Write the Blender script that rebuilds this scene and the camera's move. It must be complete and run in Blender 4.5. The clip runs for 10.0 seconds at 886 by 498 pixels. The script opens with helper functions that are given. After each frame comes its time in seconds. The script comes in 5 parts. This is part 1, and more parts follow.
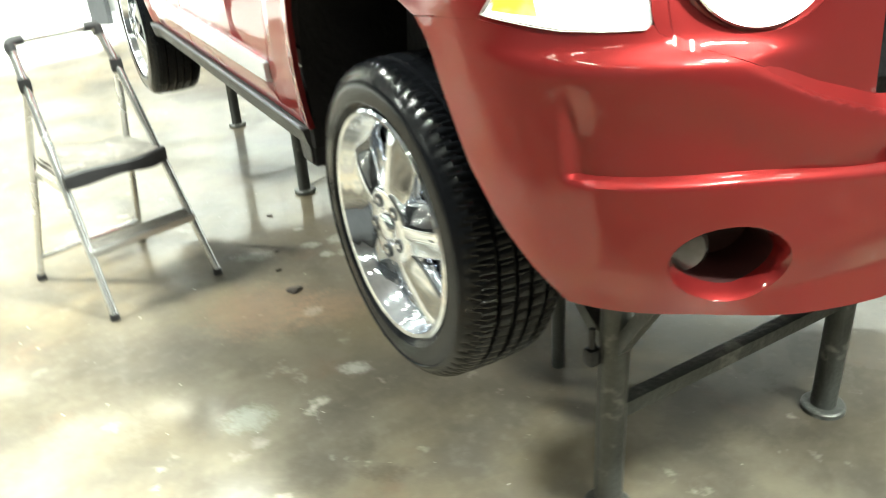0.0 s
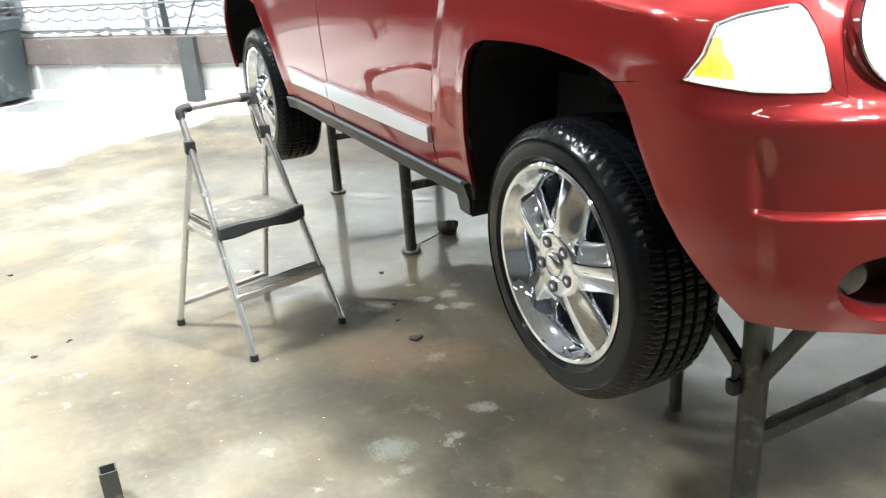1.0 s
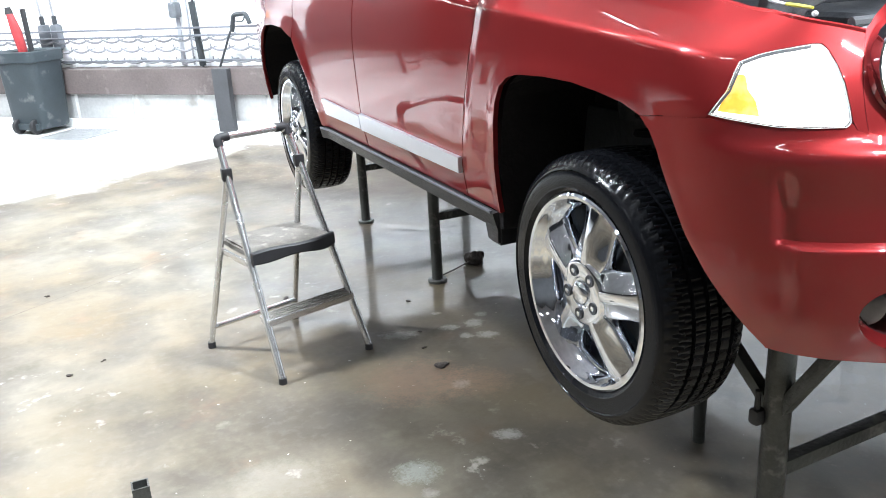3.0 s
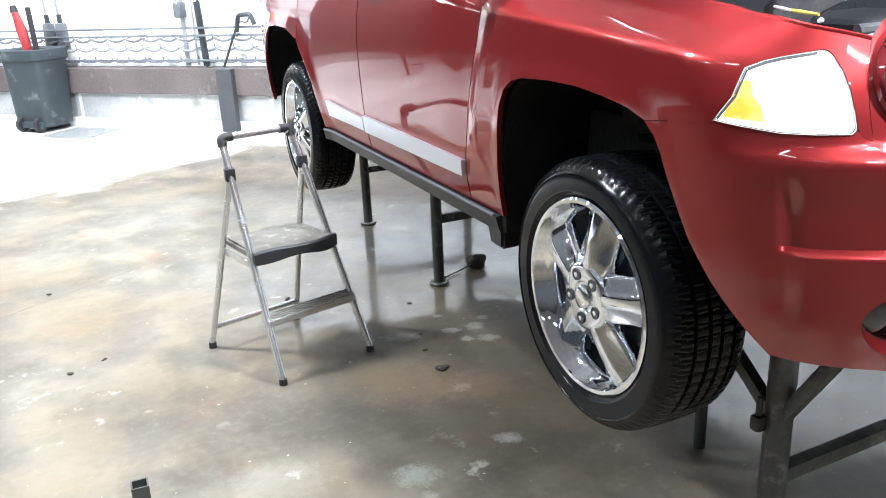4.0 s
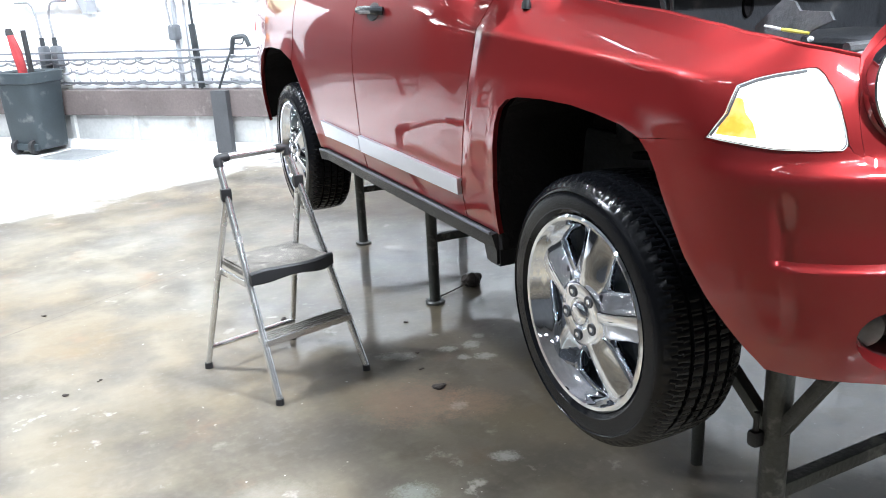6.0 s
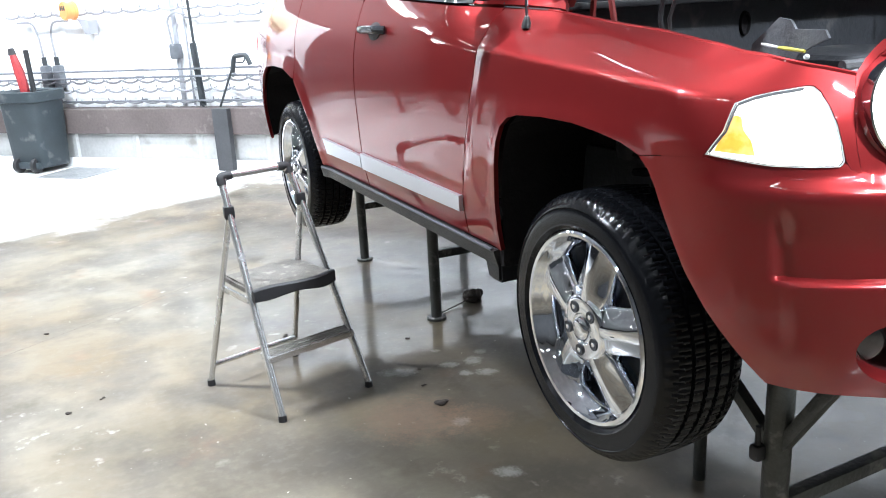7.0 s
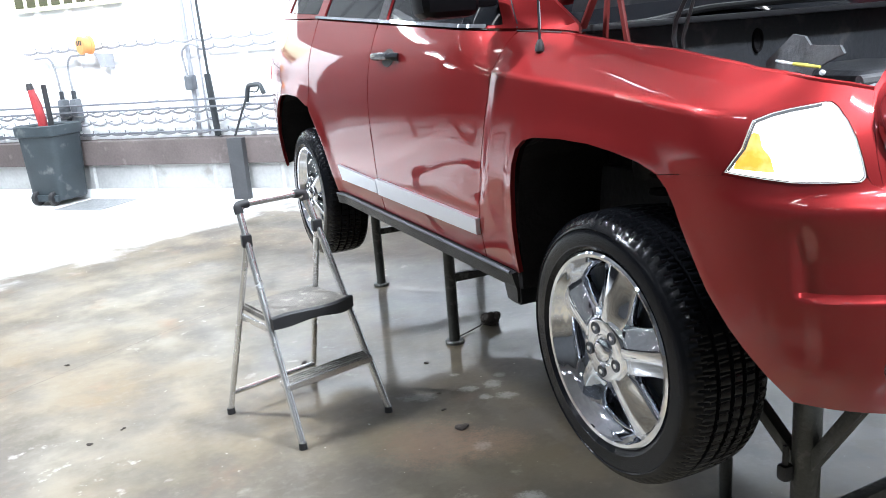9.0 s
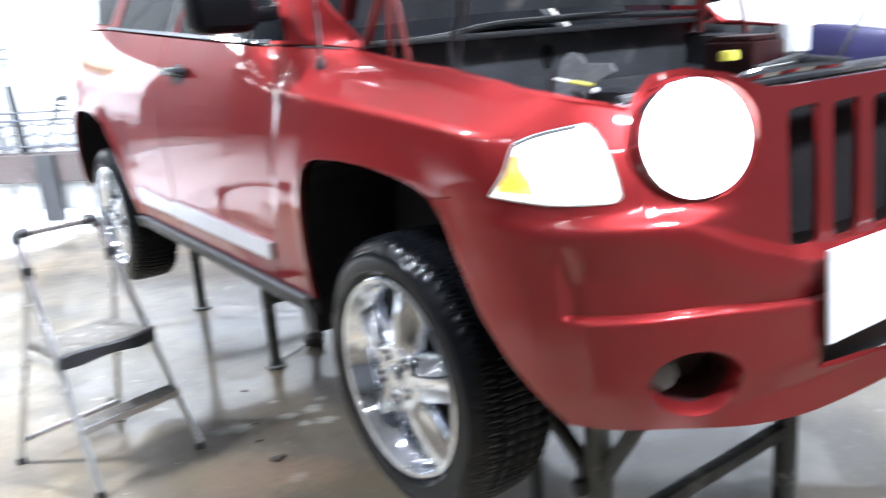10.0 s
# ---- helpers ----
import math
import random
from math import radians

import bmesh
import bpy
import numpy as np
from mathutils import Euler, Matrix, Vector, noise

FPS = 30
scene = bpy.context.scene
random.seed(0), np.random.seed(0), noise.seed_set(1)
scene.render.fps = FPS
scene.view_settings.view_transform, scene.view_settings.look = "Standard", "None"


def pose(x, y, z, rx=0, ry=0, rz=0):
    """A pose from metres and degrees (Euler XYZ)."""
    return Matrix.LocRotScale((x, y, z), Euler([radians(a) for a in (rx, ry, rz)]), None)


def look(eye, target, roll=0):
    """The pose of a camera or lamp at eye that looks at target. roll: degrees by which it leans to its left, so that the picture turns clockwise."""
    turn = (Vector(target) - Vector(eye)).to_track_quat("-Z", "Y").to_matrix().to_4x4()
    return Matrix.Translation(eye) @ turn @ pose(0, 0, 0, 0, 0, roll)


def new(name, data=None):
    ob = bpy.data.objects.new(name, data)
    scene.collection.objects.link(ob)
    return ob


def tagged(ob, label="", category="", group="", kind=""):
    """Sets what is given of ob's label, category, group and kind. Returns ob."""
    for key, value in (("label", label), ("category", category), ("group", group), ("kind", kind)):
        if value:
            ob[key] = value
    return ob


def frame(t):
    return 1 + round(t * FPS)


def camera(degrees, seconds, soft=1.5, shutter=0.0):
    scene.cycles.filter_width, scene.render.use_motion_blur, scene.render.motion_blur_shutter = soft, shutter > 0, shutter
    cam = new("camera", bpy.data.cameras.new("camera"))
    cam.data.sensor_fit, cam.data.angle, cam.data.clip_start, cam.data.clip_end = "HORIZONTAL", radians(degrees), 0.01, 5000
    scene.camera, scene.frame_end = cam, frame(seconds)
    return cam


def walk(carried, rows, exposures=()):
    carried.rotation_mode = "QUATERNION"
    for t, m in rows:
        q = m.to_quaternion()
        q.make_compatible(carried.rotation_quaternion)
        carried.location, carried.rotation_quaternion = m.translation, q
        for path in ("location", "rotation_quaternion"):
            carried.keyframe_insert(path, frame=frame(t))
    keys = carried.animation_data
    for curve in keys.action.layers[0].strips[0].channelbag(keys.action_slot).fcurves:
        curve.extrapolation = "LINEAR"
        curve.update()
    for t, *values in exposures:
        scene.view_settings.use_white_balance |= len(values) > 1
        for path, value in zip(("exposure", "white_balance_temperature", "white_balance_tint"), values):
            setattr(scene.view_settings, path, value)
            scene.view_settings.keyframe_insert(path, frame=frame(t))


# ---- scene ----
cam = camera(56.93, 10.0, soft=0.9, shutter=0.6)
PATH = [
    (0, (-1.484, -1.387, 1.461), (-0.651, 0.184, 0.546), -3.86),
    (0.3, (-1.657, -1.436, 1.481), (-0.788, 0.161, 0.648), -6.57),
    (0.5, (-1.759, -1.457, 1.483), (-0.881, 0.166, 0.712), -5.62),
    (1, (-1.861, -1.484, 1.496), (-1.066, 0.199, 0.763), -3.74),
    (1.5, (-1.884, -1.517, 1.500), (-1.085, 0.195, 0.845), -3.29),
    (2, (-1.896, -1.531, 1.506), (-1.107, 0.187, 0.853), -3.21),
    (2.5, (-1.902, -1.535, 1.503), (-1.135, 0.192, 0.848), -3.50),
    (4, (-1.907, -1.532, 1.502), (-1.148, 0.202, 0.855), -2.55),
    (4.5, (-1.910, -1.534, 1.499), (-1.144, 0.202, 0.868), -2.56),
    (5, (-1.915, -1.536, 1.500), (-1.145, 0.202, 0.879), -2.51),
    (6.5, (-1.919, -1.546, 1.503), (-1.136, 0.198, 0.917), -2.92),
    (7, (-1.930, -1.554, 1.508), (-1.144, 0.197, 0.944), -3.03),
    (7.5, (-1.938, -1.557, 1.511), (-1.161, 0.207, 0.977), -3.27),
    (8, (-1.939, -1.552, 1.509), (-1.188, 0.226, 0.986), -4.46),
    (8.5, (-1.939, -1.550, 1.511), (-1.158, 0.221, 1.006), -4.50),
    (9, (-1.938, -1.549, 1.510), (-1.175, 0.229, 1.003), -4.50),
    (9.5, (-1.906, -1.539, 1.503), (-1.079, 0.203, 0.976), -4.98),
    (9.8, (-1.823, -1.542, 1.490), (-0.856, 0.134, 0.984), -5.13),
    (10, (-1.752, -1.544, 1.517), (-0.673, 0.060, 1.003), -4.16),
]
EXPOSURES = [(0, 1.12, 7300, -5), (0.5, 1.03, 7150, -1), (1.0, 0.64, 6800, 4), (1.5, 0.51, 6450, 7), (2.5, 0.50, 6300, 9), (9.2, 0.28, 6150, 10), (9.6, 0.38, 6150, 11), (10, 0.70, 6050, 12)]
walk(cam, [(t, look(eye, target, roll)) for t, eye, target, roll in PATH], EXPOSURES)

# ---- world, lights ----
WX, WY = -0.50, 7.20              # foot of the kerb post; the back wall runs at 45 degrees to the car
def room(a, b, z=0.0):
    """a: along the back wall, b: through it (into the room is minus)."""
    return Vector((WX - 0.7 * a + 0.714 * b, WY + 0.714 * a + 0.7 * b, z))
TURN = math.atan2(0.714, -0.7)
ROOM = Matrix.Translation((WX, WY, 0)) @ Matrix.Rotation(TURN, 4, "Z")   # local x = a, local y = -b

world = bpy.data.worlds.new("world")
scene.world = world
world.use_nodes = True
world.node_tree.nodes["Background"].inputs[0].default_value = (0.6, 0.65, 0.7, 1)
world.node_tree.nodes["Background"].inputs[1].default_value = 0.15


# ---- materials ----
def mat(name, color=(0.5, 0.5, 0.5), rough=0.5, metal=0.0, var=0.15, scale=8.0, fine=90.0, bump=0.0, bump_scale=60.0,
        rough_var=0.1, coat=0.0, spec=0.5, tint=None, emit=None, emit_strength=0.0, trans=0.0, ior=1.45, dirt=None, dirt_amount=0.0, dirt_scale=5.0, island=0.0):
    """Procedural surface: colour varied at two scales, uneven gloss, fine relief, optional dirt blotches."""
    m = bpy.data.materials.new(name)
    m.use_nodes = True
    nt = m.node_tree
    n, l = nt.nodes, nt.links
    p = n["Principled BSDF"]
    tc = n.new("ShaderNodeTexCoord")
    def noise_tex(sc, detail=6.0):
        t = n.new("ShaderNodeTexNoise")
        t.inputs["Scale"].default_value, t.inputs["Detail"].default_value = sc, detail
        l.new(tc.outputs["Object"], t.inputs["Vector"])
        return t
    def math_node(op, a, b):
        k = n.new("ShaderNodeMath")
        k.operation = op
        for i, v in enumerate((a, b)):
            if isinstance(v, (int, float)):
                k.inputs[i].default_value = v
            else:
                l.new(v, k.inputs[i])
        return k.outputs[0]
    big, small = noise_tex(scale), noise_tex(fine, 3.0)
    f = math_node("ADD", math_node("MULTIPLY", big.outputs["Fac"], 1.4), math_node("MULTIPLY", small.outputs["Fac"], 0.6))
    f = math_node("MULTIPLY", math_node("SUBTRACT", f, 1.0), var * 2)
    f = math_node("ADD", f, 1.0)
    mix = n.new("ShaderNodeMix")
    mix.data_type, mix.blend_type = "RGBA", "MULTIPLY"
    mix.inputs[0].default_value = 1.0
    mix.inputs[6].default_value = (*color, 1)
    comb = n.new("ShaderNodeCombineColor")
    for i in range(3):
        l.new(f, comb.inputs[i])
    l.new(comb.outputs[0], mix.inputs[7])
    col = mix.outputs[2]
    rr = math_node("ADD", rough, math_node("MULTIPLY", math_node("SUBTRACT", big.outputs["Fac"], 0.5), rough_var * 2))
    if dirt:
        d = noise_tex(dirt_scale, 9.0)
        ramp = n.new("ShaderNodeValToRGB")
        ramp.color_ramp.elements[0].position, ramp.color_ramp.elements[1].position = 0.62 - dirt_amount * 0.3, 0.72 - dirt_amount * 0.2
        l.new(d.outputs["Fac"], ramp.inputs[0])
        m2 = n.new("ShaderNodeMix")
        m2.data_type = "RGBA"
        l.new(ramp.outputs[0], m2.inputs[0])
        l.new(col, m2.inputs[6])
        m2.inputs[7].default_value = (*dirt, 1)
        col = m2.outputs[2]
        rr = math_node("ADD", rr, math_node("MULTIPLY", ramp.outputs[0], 0.25))
    l.new(col, p.inputs["Base Color"])
    l.new(rr, p.inputs["Roughness"])
    p.inputs["Metallic"].default_value = metal
    p.inputs["Coat Weight"].default_value = coat
    p.inputs["Specular IOR Level"].default_value = spec
    if tint:
        p.inputs["Specular Tint"].default_value = (*tint, 1)
    p.inputs["Coat Roughness"].default_value = 0.025
    p.inputs["Transmission Weight"].default_value = trans
    p.inputs["IOR"].default_value = ior
    if emit:
        p.inputs["Emission Color"].default_value = (*emit, 1)
        p.inputs["Emission Strength"].default_value = emit_strength
    if bump:
        bt = noise_tex(bump_scale, 6.0)
        bn = n.new("ShaderNodeBump")
        bn.inputs["Strength"].default_value, bn.inputs["Distance"].default_value = bump, 0.01
        l.new(bt.outputs["Fac"], bn.inputs["Height"])
        l.new(bn.outputs[0], p.inputs["Normal"])
    return m


PAINT = mat("red_paint", (0.226, 0.0200, 0.0210), 0.43, 0.64, 0.06, 3, 900, 0.0, coat=1.0, rough_var=0.03, spec=0.2, tint=(0.6, 0.06, 0.055))
PAINT.node_tree.nodes["Principled BSDF"].inputs["Coat IOR"].default_value = 1.58
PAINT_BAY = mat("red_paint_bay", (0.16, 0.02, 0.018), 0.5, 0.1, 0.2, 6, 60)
# near-black red: the fog recess has its shade in the colour
POCKET = mat("shaded_red_plastic", (0.028, 0.007, 0.007), 0.35, 0, 0.2, 10, 100)
JOINT = mat("saw_cut_joint", (0.17, 0.15, 0.125), 0.8, 0, 0.4, 20, 100)
BLACK = mat("black_plastic", (0.016, 0.016, 0.018), 0.42, 0, 0.2, 10, 200, 0.15, 400)
WELL = mat("wheel_well", (0.013, 0.012, 0.013), 0.9, 0, 0.4, 9, 80, 0.5, 60, spec=0.15)
RUBBER = mat("tyre_rubber", (0.006, 0.0065, 0.008), 0.16, 0, 0.3, 12, 150, 0.04, 260, rough_var=0.1, spec=0.21)
CHROME = mat("chrome", (0.78, 0.82, 0.90), 0.05, 1.0, 0.05, 5, 100, rough_var=0.04)
SATIN = mat("satin_silver", (0.64, 0.66, 0.72), 0.38, 0.75, 0.06, 5, 200, rough_var=0.05)
ALU = mat("aluminium_tube", (0.74, 0.745, 0.75), 0.24, 0.85, 0.12, 10, 120, 0.08, 200)
STEEL = mat("painted_steel", (0.06, 0.062, 0.058), 0.42, 0.3, 0.4, 8, 90, 0.3, 70, dirt=(0.2, 0.195, 0.18), dirt_amount=0.12, dirt_scale=16)
GLASS_DARK = mat("tinted_glass", (0.006, 0.007, 0.009), 0.03, 0, 0.0, rough_var=0.0, spec=0.25)
LENS_ON = mat("lit_lamp_lens", (0.9, 0.9, 0.88), 0.1, 0, 0.02, emit=(1.0, 0.97, 0.9), emit_strength=6.0)
LENS_SIDE = mat("lit_corner_lens", (0.9, 0.9, 0.86), 0.1, 0, 0.05, emit=(1.0, 0.97, 0.9), emit_strength=1.6, coat=1.0)
AMBER = mat("amber_lens", (0.85, 0.42, 0.07), 0.15, 0, 0.35, 30, 90, emit=(1.0, 0.43, 0.05), emit_strength=0.62, coat=1.0)
def amber_cells():
    """The turn signal's ribbed lens: deep amber with paler cells where the reflector shows through."""
    n, l = AMBER.node_tree.nodes, AMBER.node_tree.links
    p = n["Principled BSDF"]
    tc, t, r = n.new("ShaderNodeTexCoord"), n.new("ShaderNodeTexNoise"), n.new("ShaderNodeValToRGB")
    t.inputs["Scale"].default_value, t.inputs["Detail"].default_value = 38, 3
    l.new(tc.outputs["Object"], t.inputs["Vector"])
    e = r.color_ramp.elements
    e[0].position, e[1].position, e[0].color, e[1].color = 0.42, 0.66, (1.0, 0.42, 0.03, 1), (1.0, 0.80, 0.34, 1)
    l.new(t.outputs["Fac"], r.inputs[0])
    l.new(r.outputs[0], p.inputs["Emission Color"])
amber_cells()
HANDLE = mat("grey_handle", (0.035, 0.038, 0.045), 0.22, 0.2, 0.1)
GASKET = mat("lamp_gasket", (0.10, 0.10, 0.11), 0.4, 0, 0.2)
CLEAR = mat("lamp_rim", (0.75, 0.75, 0.76), 0.2, 0.3, 0.1)
TAIL = mat("red_lamp_lens", (0.35, 0.02, 0.02), 0.12, 0, 0.1, coat=1.0)
FOG = mat("fog_lamp_glass", (0.20, 0.20, 0.21), 0.12, 0.5, 0.3, 20, 90)
WHITE_PLATE = mat("white_plate", (0.8, 0.82, 0.84), 0.35, 0, 0.04)
WALL = mat("white_wall_sheet", (0.82, 0.83, 0.84), 0.35, 0, 0.07, 0.8, 12, 0.05, 30)
# walls out of view: kept dark for contrast in the car's reflections
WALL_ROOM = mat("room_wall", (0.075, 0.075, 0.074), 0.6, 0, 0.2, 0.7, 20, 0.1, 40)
DADO_BROWN = mat("brown_timber_rail", (0.105, 0.086, 0.083), 0.6, 0, 0.35, 2.5, 40, 0.3, 50, dirt=(0.19, 0.165, 0.16), dirt_amount=0.05, dirt_scale=6)
DADO_TIN = mat("galvanised_sheet", (0.46, 0.465, 0.46), 0.45, 0.3, 0.25, 2, 30, 0.1, 40, dirt=(0.3, 0.29, 0.27), dirt_amount=0.1, dirt_scale=3)
PIPE = mat("grey_pipe", (0.16, 0.17, 0.19), 0.4, 0.5, 0.2)
PALE = mat("pale_grey_conduit", (0.34, 0.35, 0.375), 0.4, 0.2, 0.1)
MIRROR_BLACK = mat("black_mirror_shell", (0.004, 0.004, 0.005), 0.4, 0, 0.1, spec=0.12)
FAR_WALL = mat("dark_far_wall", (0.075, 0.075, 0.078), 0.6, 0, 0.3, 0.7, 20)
HOSE = mat("grey_hose", (0.24, 0.245, 0.26), 0.5, 0, 0.2)
DARKPOLE = mat("dark_pole", (0.035, 0.04, 0.045), 0.45, 0.1, 0.3)
BIN = mat("grey_bin_plastic", (0.034, 0.045, 0.052), 0.5, 0, 0.25, 5, 60, 0.1, 90, dirt=(0.14, 0.15, 0.15), dirt_amount=0.05, dirt_scale=5)
RED_PLASTIC = mat("red_plastic", (0.34, 0.04, 0.045), 0.4, 0, 0.35, 14, 60)
ORANGE = mat("orange_plastic", (0.74, 0.34, 0.12), 0.45, 0, 0.2)
SIGN = mat("pale_yellow_sign", (0.75, 0.74, 0.5), 0.5, 0, 0.1)
SIGN_INK = mat("sign_ink", (0.06, 0.06, 0.03), 0.5, 0, 0.2)
STEP = mat("worn_step_tread", (0.13, 0.12, 0.105), 0.6, 0, 0.4, 14, 90, 0.4, 160, dirt=(0.25, 0.235, 0.21), dirt_amount=0.25, dirt_scale=24)
GRIP = mat("black_rubber_grip", (0.02, 0.02, 0.022), 0.55, 0, 0.3)
CRUMB = mat("dark_debris", (0.045, 0.035, 0.03), 0.8, 0, 0.5, 30, 200, 0.6, 150)
POST = mat("dark_grey_post_paint", (0.055, 0.057, 0.062), 0.5, 0.1, 0.3, 4, 60, 0.1, 60)
FITTING = mat("grey_fitting", (0.13, 0.14, 0.155), 0.45, 0.2, 0.3, 9, 60)
GRATE = mat("steel_grate", (0.28, 0.29, 0.295), 0.5, 0.3, 0.3, 10, 60, 0.3, 60)
ENGINE = mat("engine_black", (0.034, 0.036, 0.041), 0.5, 0, 0.4, 7, 50, 0.3, 60, dirt=(0.12, 0.115, 0.11), dirt_amount=0.15, dirt_scale=9)
ENGINE_GREY = mat("dusty_grey_casting", (0.13, 0.135, 0.145), 0.55, 0.2, 0.35, 10, 70, 0.4, 60)
YELLOW = mat("yellow_cap", (0.6, 0.55, 0.08), 0.4, 0, 0.1)
BLUE = mat("blue_cloth", (0.020, 0.018, 0.075), 0.5, 0, 0.2)
TUBE_LIGHT = mat("fluorescent_tube", (0.9, 0.9, 0.9), 0.4, 0, 0.0, emit=(1.0, 0.99, 0.95), emit_strength=16.0)
CEIL = mat("ceiling_sheet", (0.46, 0.46, 0.465), 0.6, 0, 0.25, 0.8, 15)


def floor_material():
    """Concrete: pale and dry towards the back wall, wet and brown-grey round the car; wet film is glossy in blotches."""
    m = bpy.data.materials.new("wet_concrete")
    m.use_nodes = True
    nt = m.node_tree
    n, l = nt.nodes, nt.links
    p = n["Principled BSDF"]
    tc = n.new("ShaderNodeTexCoord")
    def tex(sc, det=8.0, rough=0.55):
        t = n.new("ShaderNodeTexNoise")
        t.inputs["Scale"].default_value, t.inputs["Detail"].default_value, t.inputs["Roughness"].default_value = sc, det, rough
        l.new(tc.outputs["Object"], t.inputs["Vector"])
        return t.outputs["Fac"]
    def ramp(src, a, b, ca=(0, 0, 0), cb=(1, 1, 1)):
        r = n.new("ShaderNodeValToRGB")
        e = r.color_ramp.elements
        e[0].position, e[1].position, e[0].color, e[1].color = a, b, (*ca, 1), (*cb, 1)
        l.new(src, r.inputs[0])
        return r.outputs[0]
    def mth(op, a, b):
        k = n.new("ShaderNodeMath")
        k.operation = op
        for i, v in enumerate((a, b)):
            if isinstance(v, (int, float)):
                k.inputs[i].default_value = v
            else:
                l.new(v, k.inputs[i])
        return k.outputs[0]
    def mix(f, a, b, how="MIX"):
        k = n.new("ShaderNodeMix")
        k.data_type, k.blend_type = "RGBA", how
        for sock, v in ((k.inputs[0], f), (k.inputs[6], a), (k.inputs[7], b)):
            if isinstance(v, (int, float)):
                sock.default_value = v
            elif isinstance(v, tuple):
                sock.default_value = (*v, 1)
            else:
                l.new(v, sock)
        return k.outputs[2]
    sep = n.new("ShaderNodeSeparateXYZ")
    l.new(tc.outputs["Object"], sep.inputs[0])
    x, y = sep.outputs[0], sep.outputs[1]
    blot, mid, fine, speck = tex(0.9), tex(3.5), tex(26), tex(140, 2)
    base = mix(ramp(blot, 0.38, 0.64), (0.185, 0.146, 0.094), (0.232, 0.212, 0.172))
    base = mix(mth("MULTIPLY", ramp(tex(1.7, 9, 0.6), 0.46, 0.62), 0.8), base, (0.092, 0.078, 0.060))
    base = mix(mth("MULTIPLY", ramp(mid, 0.45, 0.68), 0.8), base, (0.120, 0.107, 0.092))
    base = mix(mth("MULTIPLY", ramp(fine, 0.5, 0.8), 0.35), base, (0.26, 0.24, 0.205))
    rust = ramp(tex(2.6, 8, 0.6), 0.60, 0.74)
    base = mix(mth("MULTIPLY", rust, 0.5), base, (0.24, 0.14, 0.085))
    # dry pale ground: a straying edge
    edge = mth("ADD", mth("ADD", y, mth("MULTIPLY", mth("MAXIMUM", x, -2.8), -0.42)), mth("MULTIPLY", mth("MINIMUM", mth("ADD", x, 2.8), 0.0), 0.3))
    edge = mth("ADD", edge, mth("MULTIPLY", mth("SUBTRACT", tex(1.3, 10, 0.62), 0.5), 2.2))
    dry = ramp(mth("DIVIDE", edge, 10.0), 0.605, 0.65)
    base = mix(mth("MULTIPLY", dry, 0.92), base, (0.66, 0.66, 0.65))
    white = ramp(tex(42, 3, 0.5), 0.735, 0.75)
    base = mix(mth("MULTIPLY", white, 0.85), base, (0.75, 0.73, 0.68))
    streak = mth("MULTIPLY", ramp(tex(9, 5, 0.6), 0.62, 0.70), ramp(tex(1.1, 4, 0.5), 0.50, 0.62))
    base = mix(mth("MULTIPLY", streak, 0.8), base, (0.5, 0.48, 0.44))
    stain = ramp(tex(2.1, 10, 0.65), 0.62, 0.8)
    base = mix(mth("MULTIPLY", stain, 0.75), base, (0.06, 0.05, 0.042))
    # soaked ground round the car, its shade painted in: darker, browner, straying edge
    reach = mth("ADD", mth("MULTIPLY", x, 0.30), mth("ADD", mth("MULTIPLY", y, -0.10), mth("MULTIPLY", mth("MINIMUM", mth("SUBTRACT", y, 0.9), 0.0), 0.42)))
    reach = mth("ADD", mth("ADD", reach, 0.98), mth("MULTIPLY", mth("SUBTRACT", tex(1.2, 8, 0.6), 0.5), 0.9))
    # unseen floor beside and before the car, darkened like soaked ground to dim reflections
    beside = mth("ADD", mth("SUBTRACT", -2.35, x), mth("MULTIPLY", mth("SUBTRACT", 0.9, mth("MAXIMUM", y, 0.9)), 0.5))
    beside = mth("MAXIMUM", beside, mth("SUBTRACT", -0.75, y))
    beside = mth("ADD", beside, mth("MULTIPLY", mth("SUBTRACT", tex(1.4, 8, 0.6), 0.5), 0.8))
    soak_shade = mth("MULTIPLY", mth("MAXIMUM", ramp(reach, 0.22, 0.62), ramp(beside, 0.1, 0.6)), mth("SUBTRACT", 1.0, dry))
    base = mix(soak_shade, base, (0.39, 0.37, 0.335), "MULTIPLY")
    puddle = mth("MULTIPLY", ramp(tex(2.3, 7, 0.62), 0.53, 0.545), mth("MULTIPLY", ramp(reach, 0.56, 0.70), mth("SUBTRACT", 1.0, dry)))
    # two standing pools by the far front wheel
    for px, py, rx, ry in ((0.93, -0.06, 0.16, 0.10), (0.80, -0.30, 0.05, 0.16)):
        d = mth("ADD", mth("POWER", mth("DIVIDE", mth("SUBTRACT", x, px), rx), 2.0), mth("POWER", mth("DIVIDE", mth("SUBTRACT", y, py), ry), 2.0))
        pool = ramp(mth("ADD", d, mth("MULTIPLY", tex(9, 4), 0.8)), 1.42, 1.36)
        puddle = mth("MAXIMUM", puddle, pool)
    base = mix(mth("MULTIPLY", puddle, 0.35), base, (0.10, 0.085, 0.07))
    # single stains and scuffs: place, half sizes, colour, strength
    wob = mth("ADD", mth("MULTIPLY", mth("SUBTRACT", tex(30, 6, 0.7), 0.5), 5.0), mth("MULTIPLY", mth("SUBTRACT", tex(110, 3, 0.6), 0.5), 3.0))
    u, v = mth("SUBTRACT", mth("MULTIPLY", x, 0.866), mth("MULTIPLY", y, 0.5)), mth("ADD", mth("MULTIPLY", x, 0.5), mth("MULTIPLY", y, 0.866))
